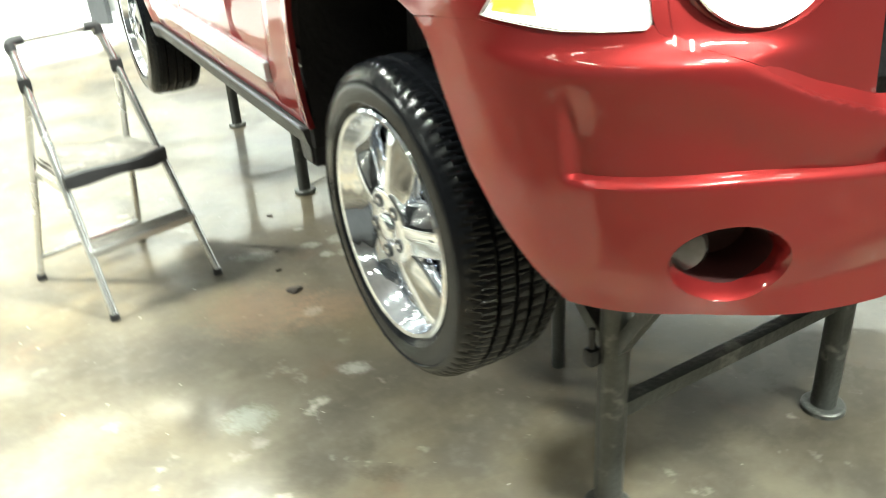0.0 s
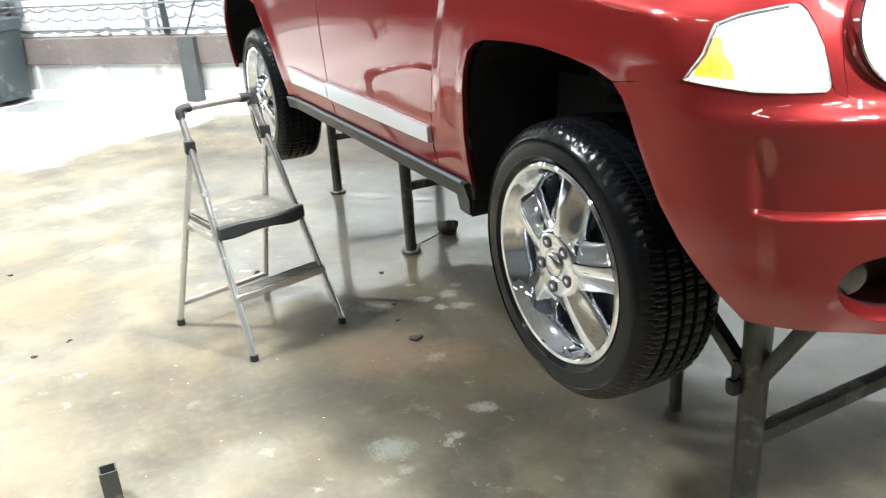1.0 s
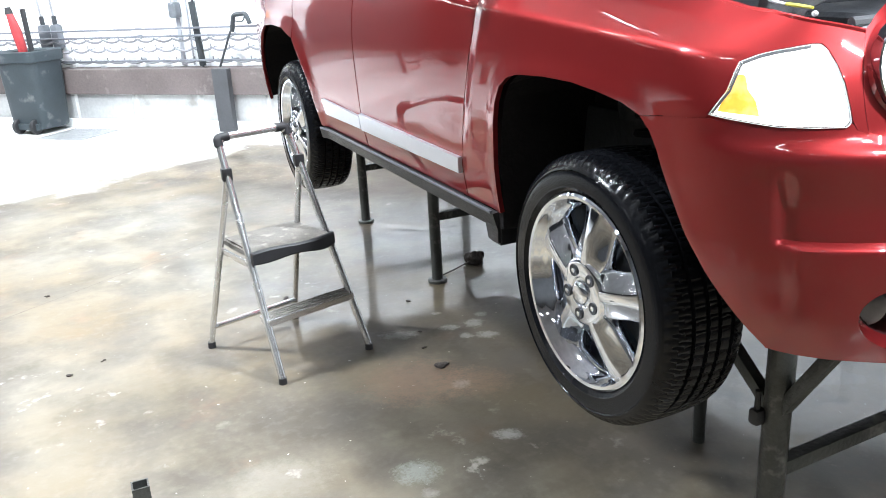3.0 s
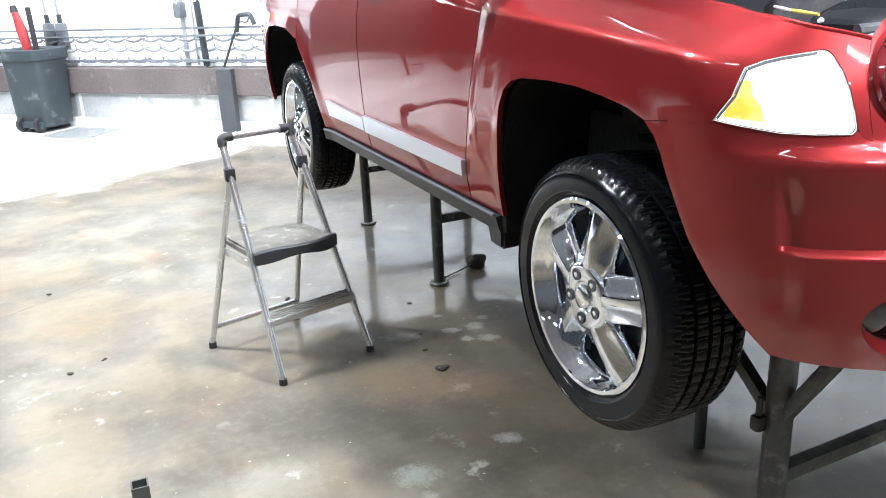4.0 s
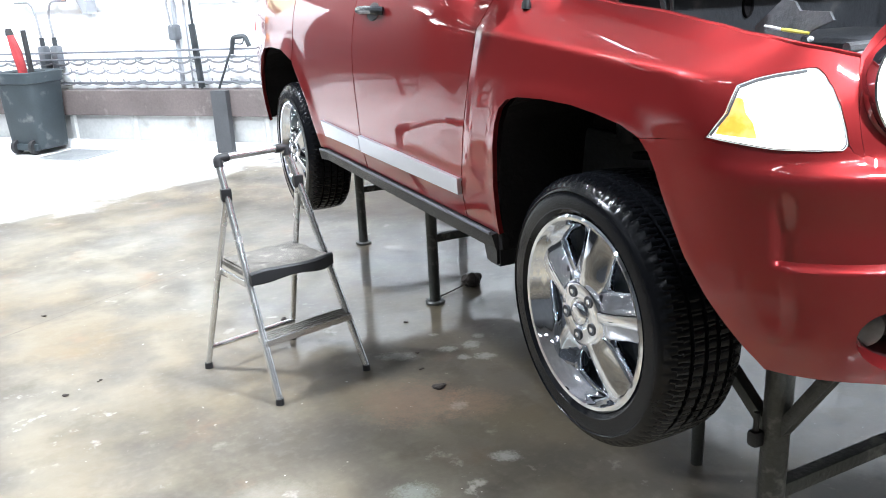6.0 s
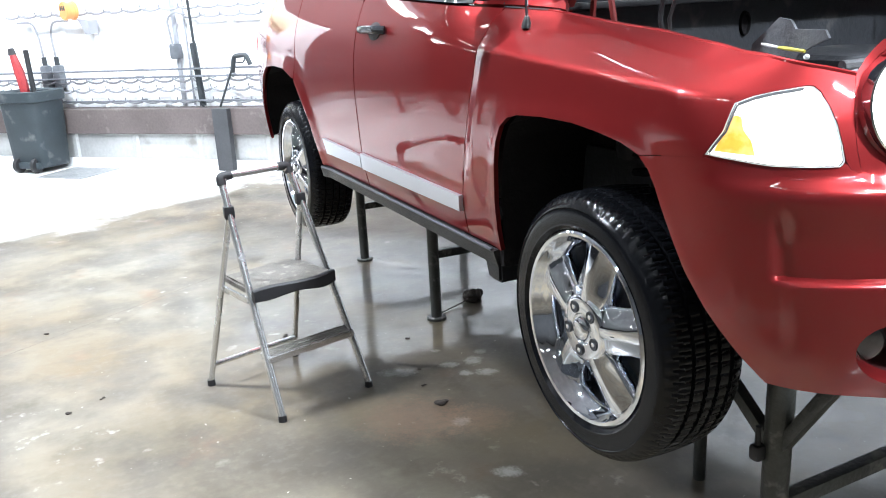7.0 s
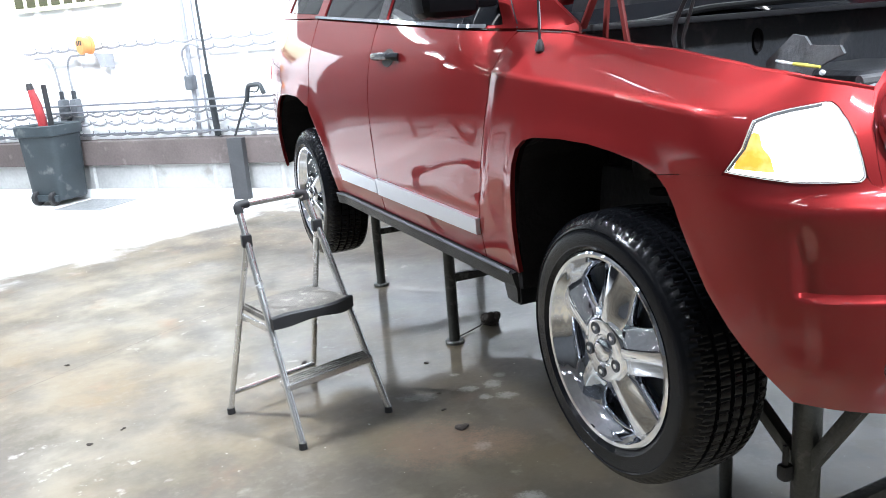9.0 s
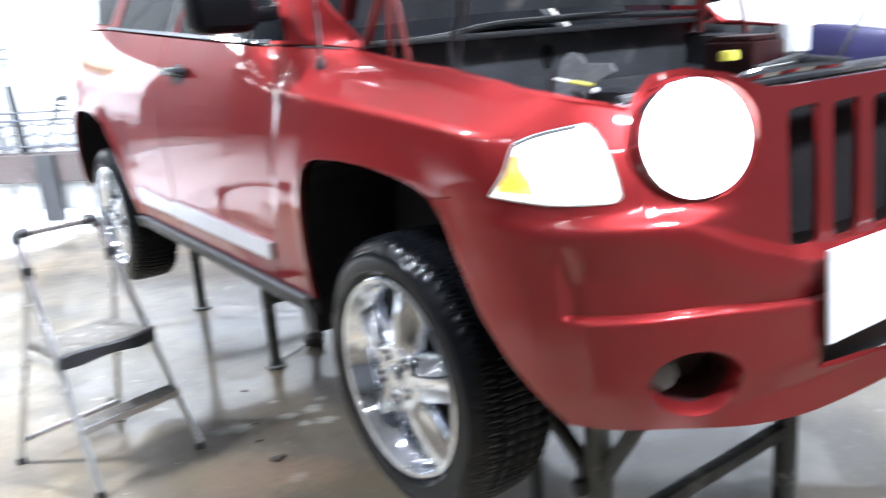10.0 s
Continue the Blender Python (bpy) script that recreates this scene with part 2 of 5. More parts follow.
    pale, green, rusty, dark = (0.46, 0.45, 0.43), (0.30, 0.33, 0.30), (0.19, 0.115, 0.078), (0.055, 0.048, 0.036)
    for sx, sy, ru, rv, col, amount in (
            (-0.90, 1.10, 0.17, 0.16, rusty, 0.6), (-0.70, 0.98, 0.12, 0.10, rusty, 0.5), (-1.04, 0.23, 0.07, 0.09, dark, 0.35), (-0.79, 0.70, 0.13, 0.08, dark, 0.3), (-1.51, 0.71, 0.13, 0.09, pale, 0.22),
            (-0.796, 1.514, 0.07, 0.035, pale, 0.7), (-0.572, 1.473, 0.035, 0.025, pale, 0.75), (-0.46, 1.457, 0.035, 0.04, pale, 0.75), (-0.389, 1.531, 0.026, 0.022, pale, 0.6),
            (-0.558, 1.644, 0.018, 0.016, pale, 0.8), (-0.546, 1.358, 0.026, 0.022, pale, 0.85), (-0.462, 1.323, 0.042, 0.028, pale, 0.85), (-0.768, 0.589, 0.045, 0.028, pale, 0.8),
            (-1.128, 0.535, 0.06, 0.055, green, 0.6), (-1.133, 0.415, 0.024, 0.022, pale, 0.7), (-0.752, 0.985, 0.03, 0.03, pale, 0.5), (-0.891, 0.24, 0.02, 0.06, dark, 0.7), (-0.896, 0.126, 0.06, 0.028, dark, 0.7)):
        du = mth("DIVIDE", mth("SUBTRACT", u, 0.866 * sx - 0.5 * sy), ru)
        dv = mth("DIVIDE", mth("SUBTRACT", v, 0.5 * sx + 0.866 * sy), rv)
        d = mth("ADD", mth("ADD", mth("MULTIPLY", du, du), mth("MULTIPLY", dv, dv)), wob)
        base = mix(mth("MULTIPLY", ramp(mth("MULTIPLY", d, 0.4), 0.02, 0.75, (1, 1, 1), (0, 0, 0)), amount * (0.36 if col == pale else 0.8)), base, col)
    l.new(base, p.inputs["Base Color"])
    # water film, smooth beside and under the car, broken elsewhere
    film = ramp(mth("ADD", mth("MULTIPLY", x, 0.22), mth("ADD", 0.56, mth("MULTIPLY", mth("SUBTRACT", tex(1.5, 7, 0.6), 0.5), 1.1))), 0.20, 0.42)
    film = mth("MULTIPLY", film, mth("SUBTRACT", 1.0, dry))
    film = mth("MULTIPLY", film, mth("SUBTRACT", 1.0, mth("MULTIPLY", ramp(fine, 0.52, 0.7), 0.5)))
    film = mth("MAXIMUM", mth("MULTIPLY", film, 0.8), puddle)
    l.new(film, p.inputs["Coat Weight"])
    l.new(mth("SUBTRACT", 0.10, mth("MULTIPLY", puddle, 0.085)), p.inputs["Coat Roughness"])
    p.inputs["Coat IOR"].default_value = 1.45
    p.inputs["Specular IOR Level"].default_value = 0.3
    wet = ramp(tex(1.6, 7, 0.6), 0.36, 0.62)
    r = mth("ADD", 0.30, mth("MULTIPLY", wet, 0.16))
    r = mth("ADD", r, mth("MULTIPLY", dry, 0.2))
    r = mth("ADD", r, mth("MULTIPLY", fine, 0.1))
    l.new(r, p.inputs["Roughness"])
    bn = n.new("ShaderNodeBump")
    bn.inputs["Strength"].default_value, bn.inputs["Distance"].default_value = 0.4, 0.004
    h = mth("ADD", mth("MULTIPLY", mid, 0.6), mth("ADD", mth("MULTIPLY", fine, 0.3), mth("MULTIPLY", speck, 0.08)))
    l.new(h, bn.inputs["Height"])
    l.new(bn.outputs[0], p.inputs["Normal"])
    ripple = n.new("ShaderNodeBump")
    ripple.inputs["Strength"].default_value, ripple.inputs["Distance"].default_value = 0.12, 0.004
    l.new(mth("ADD", mid, mth("MULTIPLY", fine, 0.12)), ripple.inputs["Height"])
    l.new(ripple.outputs[0], p.inputs["Coat Normal"])
    return m


FLOOR = floor_material()


# ---- mesh helpers ----
def to_object(name, bm, material, parent=None, label="", smooth=True, angle=35):
    me = bpy.data.meshes.new(name)
    bmesh.ops.remove_doubles(bm, verts=bm.verts, dist=1e-5)
    bmesh.ops.recalc_face_normals(bm, faces=bm.faces)
    bm.to_mesh(me)
    bm.free()
    me.materials.append(material)
    if smooth:
        me.polygons.foreach_set("use_smooth", [True] * len(me.polygons))
        me.set_sharp_from_angle(angle=radians(angle))
    ob = new(name, me)
    if parent:
        ob.parent = parent
    if label:
        ob["label"] = label
    return ob


def part(name, bm, material, parent, label="", **k):
    return to_object(name, bm, material, parent, label, **k)


def thing(name, label, category, group="", at=(0, 0, 0), kind=""):
    e = new(name)
    e.matrix_basis = Matrix.Translation(at)
    e.empty_display_size = 0.1
    return tagged(e, label, category, group, kind)


def box(bm, lo, hi, bevel=0.0, m=None, seg=2):
    lo, hi = Vector(lo), Vector(hi)
    r = bmesh.ops.create_cube(bm, size=1.0)
    vs = r["verts"]
    c, d = (lo + hi) / 2, hi - lo
    for v in vs:
        v.co = Vector((v.co.x * d.x, v.co.y * d.y, v.co.z * d.z)) + c
    if bevel:
        es = list({e for v in vs for e in v.link_edges})
        g = bmesh.ops.bevel(bm, geom=es, offset=bevel, segments=seg, affect="EDGES", profile=0.6)
        vs = list({v for f in g["faces"] for v in f.verts} | {v for v in vs if v.is_valid})
    if m is not None:
        for v in vs:
            v.co = m @ v.co
    return vs


def frame_of(d):
    d = Vector(d).normalized()
    a = Vector((0, 0, 1)) if abs(d.z) < 0.9 else Vector((1, 0, 0))
    u = d.cross(a).normalized()
    return u, d.cross(u).normalized()


def tube(bm, pts, r, seg=12, closed=False, caps=True):
    """A round bar along points; r may be a list."""
    pts = [Vector(p) for p in pts]
    rs = r if isinstance(r, (list, tuple)) else [r] * len(pts)
    rings, u0 = [], None
    for i, p in enumerate(pts):
        d = (pts[min(i + 1, len(pts) - 1)] - pts[max(i - 1, 0)])
        if closed:
            d = pts[(i + 1) % len(pts)] - pts[i - 1]
        d = d.normalized()
        if u0 is None:
            u, w = frame_of(d)
        else:
            u = (u0 - d * u0.dot(d)).normalized()
            w = d.cross(u)
        u0 = u
        rings.append([bm.verts.new(p + rs[i] * (math.cos(t) * u + math.sin(t) * w)) for t in (2 * math.pi * k / seg for k in range(seg))])
    n = len(rings)
    for i in range(n if closed else n - 1):
        a, b = rings[i], rings[(i + 1) % n]
        for k in range(seg):
            bm.faces.new((a[k], a[(k + 1) % seg], b[(k + 1) % seg], b[k]))
    if caps and not closed:
        bm.faces.new(rings[0][::-1])
        bm.faces.new(rings[-1])
    return rings


def rounded(pts, r, n=5):
    """A polyline with its inner corners rounded."""
    pts = [Vector(p) for p in pts]
    out = [pts[0]]
    for a, b, c in zip(pts, pts[1:], pts[2:]):
        k = min(r, (a - b).length * 0.45, (c - b).length * 0.45)
        p, q = b + (a - b).normalized() * k, b + (c - b).normalized() * k
        out += [(1 - t) ** 2 * p + 2 * t * (1 - t) * b + t * t * q for t in (i / n for i in range(n + 1))]
    return out + [pts[-1]]


def beam(bm, p, q, w, h, bevel=0.004):
    """A square bar from p to q."""
    p, q = Vector(p), Vector(q)
    d = q - p
    u, v = frame_of(d)
    m = Matrix((u, v, d.normalized())).transposed().to_4x4()
    m.translation = p
    box(bm, (-w / 2, -h / 2, 0), (w / 2, h / 2, d.length), bevel, m)


def lathe(bm, prof, seg=48, m=None, closed=False):
    """Turns (r, x) round the x axis."""
    rings = []
    for r, x in prof:
        rings.append([bm.verts.new((x, r * math.cos(t), r * math.sin(t))) for t in (2 * math.pi * k / seg for k in range(seg))])
    n = len(rings)
    for i in range(n if closed else n - 1):
        a, b = rings[i], rings[(i + 1) % n]
        for k in range(seg):
            bm.faces.new((a[k], a[(k + 1) % seg], b[(k + 1) % seg], b[k]))
    if m is not None:
        for ring in rings:
            for v in ring:
                v.co = m @ v.co
    return rings


def prism(bm, poly, axis_lo, axis_hi, to3):
    """A polygon (u, v) extruded between two heights; to3(u, v, h) gives the place."""
    a = [bm.verts.new(to3(u, v, axis_lo)) for u, v in poly]
    b = [bm.verts.new(to3(u, v, axis_hi)) for u, v in poly]
    bm.faces.new(a[::-1])
    bm.faces.new(b)
    for i in range(len(poly)):
        j = (i + 1) % len(poly)
        bm.faces.new((a[i], a[j], b[j], b[i]))


# ---- the car's outer skin: s runs along the right side (y) and round the nose, z is height ----
DOOR_Z = [0.78, 0.84, 0.90, 1.00, 1.12, 1.24, 1.31, 1.40, 1.47, 1.53, 1.60, 1.80, 2.00]
DOOR_W = [0.845, 0.866, 0.878, 0.889, 0.896, 0.897, 0.893, 0.881, 0.863, 0.838, 0.806, 0.715, 0.610]
FEND_Z = [0.78, 0.84, 0.90, 1.00, 1.12, 1.24, 1.303, 1.34, 1.40, 1.45, 1.46, 1.50]
FEND_W = [0.845, 0.866, 0.876, 0.886, 0.893, 0.8945, 0.887, 0.859, 0.814, 0.766, 0.750, 0.700]
HOOD_Y = [-0.75, -0.60, -0.48, -0.26, 0.03, 0.34, 0.60]
HOOD_Z = [1.36, 1.378, 1.395, 1.426, 1.453, 1.481, 1.500]
NOSE_Z = [0.70, 0.75, 0.80, 0.87, 0.95, 1.02, 1.06, 1.15, 1.174, 1.190, 1.21, 1.30, 1.38, 1.44]
NOSE_D = [0.386, 0.414, 0.434, 0.453, 0.461, 0.455, 0.450, 0.440, 0.434, 0.402, 0.391, 0.350, 0.300, 0.255]
NOSE_START, NOSE_P = -0.30, 2.8
FRONT_ARCH = [(0.405, 0.80), (0.395, 0.978), (0.378, 1.10), (0.362, 1.16), (0.335, 1.205), (0.295, 1.230), (0.24, 1.242), (0.12, 1.248), (0.0, 1.247), (-0.10, 1.237), (-0.18, 1.224),
              (-0.235, 1.204), (-0.265, 1.18), (-0.286, 1.15), (-0.306, 1.11), (-0.367, 0.995), (-0.413, 0.93), (-0.466, 0.868), (-0.52, 0.80)]
REAR_ARCH = [(2.10, 0.80), (2.11, 0.90), (2.17, 1.03), (2.27, 1.14), (2.40, 1.225), (2.55, 1.262), (2.75, 1.268), (2.93, 1.255), (3.03, 1.21), (3.11, 1.13), (3.16, 1.02), (3.19, 0.85)]


def smooth_table(zs, ws, sigma=0.014):
    g = np.arange(0.6, 2.1, 0.004)
    v = np.interp(g, zs, ws)
    k = np.exp(-0.5 * (np.arange(-30, 31) * 0.004 / sigma) ** 2)
    k /= k.sum()
    return g, np.convolve(np.pad(v, 30, "edge"), k, "valid")


DG, DV = smooth_table(DOOR_Z, DOOR_W, 0.05)
FG, FV = smooth_table(FEND_Z, FEND_W, 0.010)
LG, LV = smooth_table([0.78, 0.84, 0.90, 1.00, 1.12, 1.24, 1.30, 1.35, 1.40, 1.45], [0.845, 0.866, 0.876, 0.886, 0.893, 0.894, 0.880, 0.848, 0.808, 0.768], 0.022)
NG, NV = smooth_table(NOSE_Z, NOSE_D, 0.006)
TH = np.linspace(0, math.pi / 2, 400)
NX, NY = np.cos(TH) ** (2 / NOSE_P), np.sin(TH) ** (2 / NOSE_P)
ARC = np.r_[0, np.cumsum(np.hypot(np.diff(NX * 0.88), np.diff(NY * 0.45)))]
NOSE_LEN = float(ARC[-1])
S_MID = NOSE_START - NOSE_LEN


def sm(t):
    t = min(1.0, max(0.0, t))
    return t * t * (3 - 2 * t)


def chain_dist(y, z, pts):
    best = 9.0
    for (a, b), (c, d) in zip(pts, pts[1:]):
        ux, uz = c - a, d - b
        t = min(1, max(0, ((y - a) * ux + (z - b) * uz) / (ux * ux + uz * uz)))
        best = min(best, math.hypot(y - a - t * ux, z - b - t * uz))
    return best


def half_width(y, z):
    zh = float(np.interp(y, HOOD_Y, HOOD_Z))
    zc = 1.328 + 0.075 * (y + 0.484)           # the shoulder crease climbs towards the door
    zf = z if z < 1.20 else 1.20 + (z - 1.20) * 0.103 / (zc - 1.20) if z < zc else 1.303 + (z - zc) * 0.157 / max(zh - zc, 0.03)
    t = sm((y - 0.24) / 0.52)
    w = t * float(np.interp(z, DG, DV)) + (1 - t) * float(np.interp(zf, FG, FV))
    if z < 1.32:
        w += 0.007 * math.exp(-(chain_dist(y, z, FRONT_ARCH) / 0.03) ** 2) * (0.35 + 0.65 * sm((y + 0.30) / 0.25))
        w += 0.014 * math.exp(-(chain_dist(y, z, REAR_ARCH) / 0.05) ** 2)
        w -= 0.003 * math.exp(-((z - 1.10) / 0.12) ** 2) * sm((y - 0.6) / 0.3) * sm((2.1 - y) / 0.4)
    # the fender falls back to the door's leading edge, which then swells out again
    ys = float(np.interp(z, [0.90, 1.09, 1.32, 1.41, 1.50], [0.617, 0.587, 0.514, 0.495, 0.49]))
    w -= 0.0085 * sm((y - ys + 0.065) / 0.075) * (1 - sm((y - ys - 0.01) / 0.36)) * sm((z - 0.92) / 0.16) * sm((1.49 - z) / 0.08)
    if y > 2.7:
        w *= 1 - 0.06 * ((y - 2.7) / 0.8) ** 2
    if y > 3.25:
        w *= math.sqrt(max(0.0, 1 - ((y - 3.25) / 0.3) ** 3.2))
    return w


def skin(s, z, out=0.0):
    """Place on the right-hand skin."""
    def raw(s, z):
        if s >= NOSE_START:
            return Vector((-half_width(s, z), s, z))
        q = min(NOSE_LEN, NOSE_START - s)
        i = float(np.interp(q, ARC, np.arange(400)))
        w = half_width(NOSE_START - 0.18 + 0.03 * math.log(1 + math.exp((0.18 - q) / 0.03)), z)
        fc = sm((q - 0.02) / 0.30)          # the shoulder crease dies out at the lamp
        w = w * (1 - fc) + float(np.interp(z, LG, LV)) * fc
        f = sm((q - 0.40) / 0.2)
        w = w * (1 - f) + 0.885 * f
        d = float(np.interp(z, NG, NV))
        f2 = sm((q - 0.43) / 0.20)
        zs = float(np.interp(q, [0.41, 0.49, 0.60, 0.72, 0.83, 1.1], [1.198, 1.170, 1.120, 1.080, 1.068, 1.064]))
        face = 0.425 - 0.053 * (z - 1.06)      # grille face; the bumper stands proud of it under the seam
        d = d * (1 - f2) + (face + max(0.0, min(d, 0.455) - face) * sm((zs + 0.004 - z) / 0.018)) * f2
        x, y = -w * float(np.interp(i, np.arange(400), NX)), NOSE_START - d * float(np.interp(i, np.arange(400), NY))
        # hollow over the lower bulge of the bumper
        zc = 1.008 - 0.028 * sm((q - 0.45) / 0.35)
        k = sm((q - 0.235) / 0.03) * sm((z - zc) / 0.007) * sm((1.165 - 0.105 * sm((q - 0.38) / 0.3) - z) / 0.10)
        k2 = sm((q - 0.17) / 0.07) * sm((0.29 - q) / 0.04) * sm((1.16 - z) / 0.05) * sm((z - 0.85) / 0.08)
        d_in = 0.019 * k + 0.006 * k2
        n = Vector((-abs(x) ** 1.8 / 0.8, (y - NOSE_START) / 0.3, 0)).normalized()
        return Vector((x, y, z)) - n * d_in
    p = raw(s, z)
    if out:
        h = 0.004
        a, b = raw(s + h, z) - raw(s - h, z), raw(s, z + h) - raw(s, z - h)
        n = b.cross(a).normalized()
        if n.dot(Vector((-1, -0.4 if s < NOSE_START else 0, 0.2))) < 0:
            n = -n
        p = p + n * out
    return p


def s_at(x, z=1.0):
    """The s of the skin where the nose has this x."""
    w = half_width(-0.5, z)
    return NOSE_START - float(np.interp(-abs(x) / w, -NX, ARC))


def inside(px, pz, poly):
    k = np.zeros(px.shape, bool)
    n = len(poly)
    for i in range(n):
        (a, b), (c, d) = poly[i], poly[(i + 1) % n]
        if b == d:
            continue
        k ^= ((b > pz) != (d > pz)) & (px < (c - a) * (pz - b) / (d - b) + a)
    return k


def panel(poly, holes=(), res=0.02, out=0.0, gap=0.002, depth=0.014, surface=None):
    """A sheet on the skin bounded by a polygon in (s, z), with holes; its rims are turned in, and it keeps a gap to its neighbours."""
    surface = surface or skin
    ps, pz = [p[0] for p in poly], [p[1] for p in poly]
    ns, nz = max(2, int((max(ps) - min(ps)) / res) + 1), max(2, int((max(pz) - min(pz)) / res) + 1)
    gs, gz = np.linspace(min(ps), max(ps), ns + 1), np.linspace(min(pz), max(pz), nz + 1)
    cs, cz = np.meshgrid((gs[1:] + gs[:-1]) / 2, (gz[1:] + gz[:-1]) / 2, indexing="ij")
    keep = inside(cs, cz, poly)
    for h in holes:
        keep &= ~inside(cs, cz, h)
    bm = bmesh.new()
    flat = {}
    for i in range(ns):
        for j in range(nz):
            if keep[i, j]:
                for k in ((i, j), (i + 1, j), (i + 1, j + 1), (i, j + 1)):
                    if k not in flat:
                        flat[k] = bm.verts.new((gs[k[0]], gz[k[1]], 0))
                bm.faces.new([flat[k] for k in ((i, j), (i + 1, j), (i + 1, j + 1), (i, j + 1))])
    rim = [v for v in bm.verts if v.is_boundary]
    loops = [poly, *holes]
    edges = [(Vector((*l[i], 0)), Vector((*l[(i + 1) % len(l)], 0)), n) for n, l in enumerate(loops) for i in range(len(l))]
    area = [sum(l[i][0] * l[(i + 1) % len(l)][1] - l[(i + 1) % len(l)][0] * l[i][1] for i in range(len(l))) for l in loops]
    for v in rim:
        best = None
        for a, b, n in edges:
            d = b - a
            t = min(1, max(0, (v.co - a).dot(d) / max(d.dot(d), 1e-12)))
            p = a + t * d
            e = (p - v.co).length
            if best is None or e < best[0]:
                side = Vector((-d.y, d.x, 0)).normalized() * (1 if area[n] > 0 else -1) * (1 if n == 0 else -1)
                best = (e, p, side)
        v.co = best[1] + best[2] * gap
    for l in loops:
        for k, c in enumerate(l):
            a, b = Vector((*l[k - 1], 0)), Vector((*l[(k + 1) % len(l)], 0))
            c = Vector((*c, 0))
            if (a - c).normalized().dot((b - c).normalized()) > -0.85 and rim:
                v = min(rim, key=lambda q: (q.co - c).length)
                if (v.co - c).length < res:
                    v.co = c + ((a - c).normalized() + (b - c).normalized()) * gap * 0.7
    border = [e for e in bm.edges if e.is_boundary]
    flat_co = {v: v.co.copy() for v in bm.verts}
    if depth:
        r = bmesh.ops.extrude_edge_only(bm, edges=border)
        new_v = [g for g in r["geom"] if isinstance(g, bmesh.types.BMVert)]
        for v in new_v:
            v.co = surface(v.co.x, v.co.y, out - depth)
        skip = set(new_v)
    else:
        skip = set()
    for v in bm.verts:
        if v not in skip:
            v.co = surface(v.co.x, v.co.y, out)
    return bm


def resample(poly, n, closed=True):
    pts = [Vector((*p, 0)) for p in poly] + ([Vector((*poly[0], 0))] if closed else [])
    d = np.r_[0, np.cumsum([(b - a).length for a, b in zip(pts, pts[1:])])]
    t = np.linspace(0, d[-1], n + (1 if closed else 0))[:n]
    return [(float(np.interp(k, d, [p.x for p in pts])), float(np.interp(k, d, [p.y for p in pts]))) for k in t]


def lens_sheet(poly, levels, n=96):
    """Nested outlines on the skin from the rim inwards: levels are (scale, out); a last scale of 0 closes it."""
    c = (sum(p[0] for p in poly) / len(poly), sum(p[1] for p in poly) / len(poly))
    bm = bmesh.new()
    rim = resample(poly, n)
    last = None
    for k, out in levels:
        if k == 0:
            v = bm.verts.new(skin(c[0], c[1], out))
            for i in range(n):
                bm.faces.new((last[i], last[(i + 1) % n], v))
            break
        row = [bm.verts.new(skin(c[0] + (s - c[0]) * k, c[1] + (z - c[1]) * k, out)) for s, z in rim]
        if last:
            for i in range(n):
                bm.faces.new((last[i], last[(i + 1) % n], row[(i + 1) % n], row[i]))
        last = row
    return bm


def band(pts, half, out, n=60):
    """A strip on the skin along a line."""
    p = resample(pts, n, False)
    bm = bmesh.new()
    rows = []
    for i, (s, z) in enumerate(p):
        a, c = p[max(0, i - 1)], p[min(n - 1, i + 1)]
        d = Vector((c[0] - a[0], c[1] - a[1], 0)).normalized()
        rows.append([bm.verts.new(skin(s - d.y * k * half, z + d.x * k * half, out)) for k in (-1, 1)])
    for r0, r1 in zip(rows, rows[1:]):
        bm.faces.new((r0[0], r1[0], r1[1], r0[1]))
    bmesh.ops.solidify(bm, geom=bm.faces[:], thickness=0.002)
    return bm


def mirrored(bm):
    b2 = bm.copy()
    for v in b2.verts:
        v.co.x = -v.co.x
    bmesh.ops.reverse_faces(b2, faces=b2.faces)
    return b2


def both_halves(bm):
    """Adds the left half and closes the middle."""
    r = bmesh.ops.duplicate(bm, geom=bm.verts[:] + bm.edges[:] + bm.faces[:])
    for g in r["geom"]:
        if isinstance(g, bmesh.types.BMVert):
            g.co.x = -g.co.x
    return bm


def ring(cs, cz, rs, rz, n=28, tilt=0.0):
    return [(cs + rs * math.cos(t) - tilt * rz * math.sin(t), cz + rz * math.sin(t)) for t in (2 * math.pi * k / n for k in range(n))]


# ---- the room ----
def slab(name, lo, hi, material, label, category="wall", m=ROOM, bevel=0.0):
    bm = bmesh.new()
    box(bm, lo, hi, bevel, m)
    return tagged(to_object(name, bm, material, smooth=False), label, category, kind="structure")


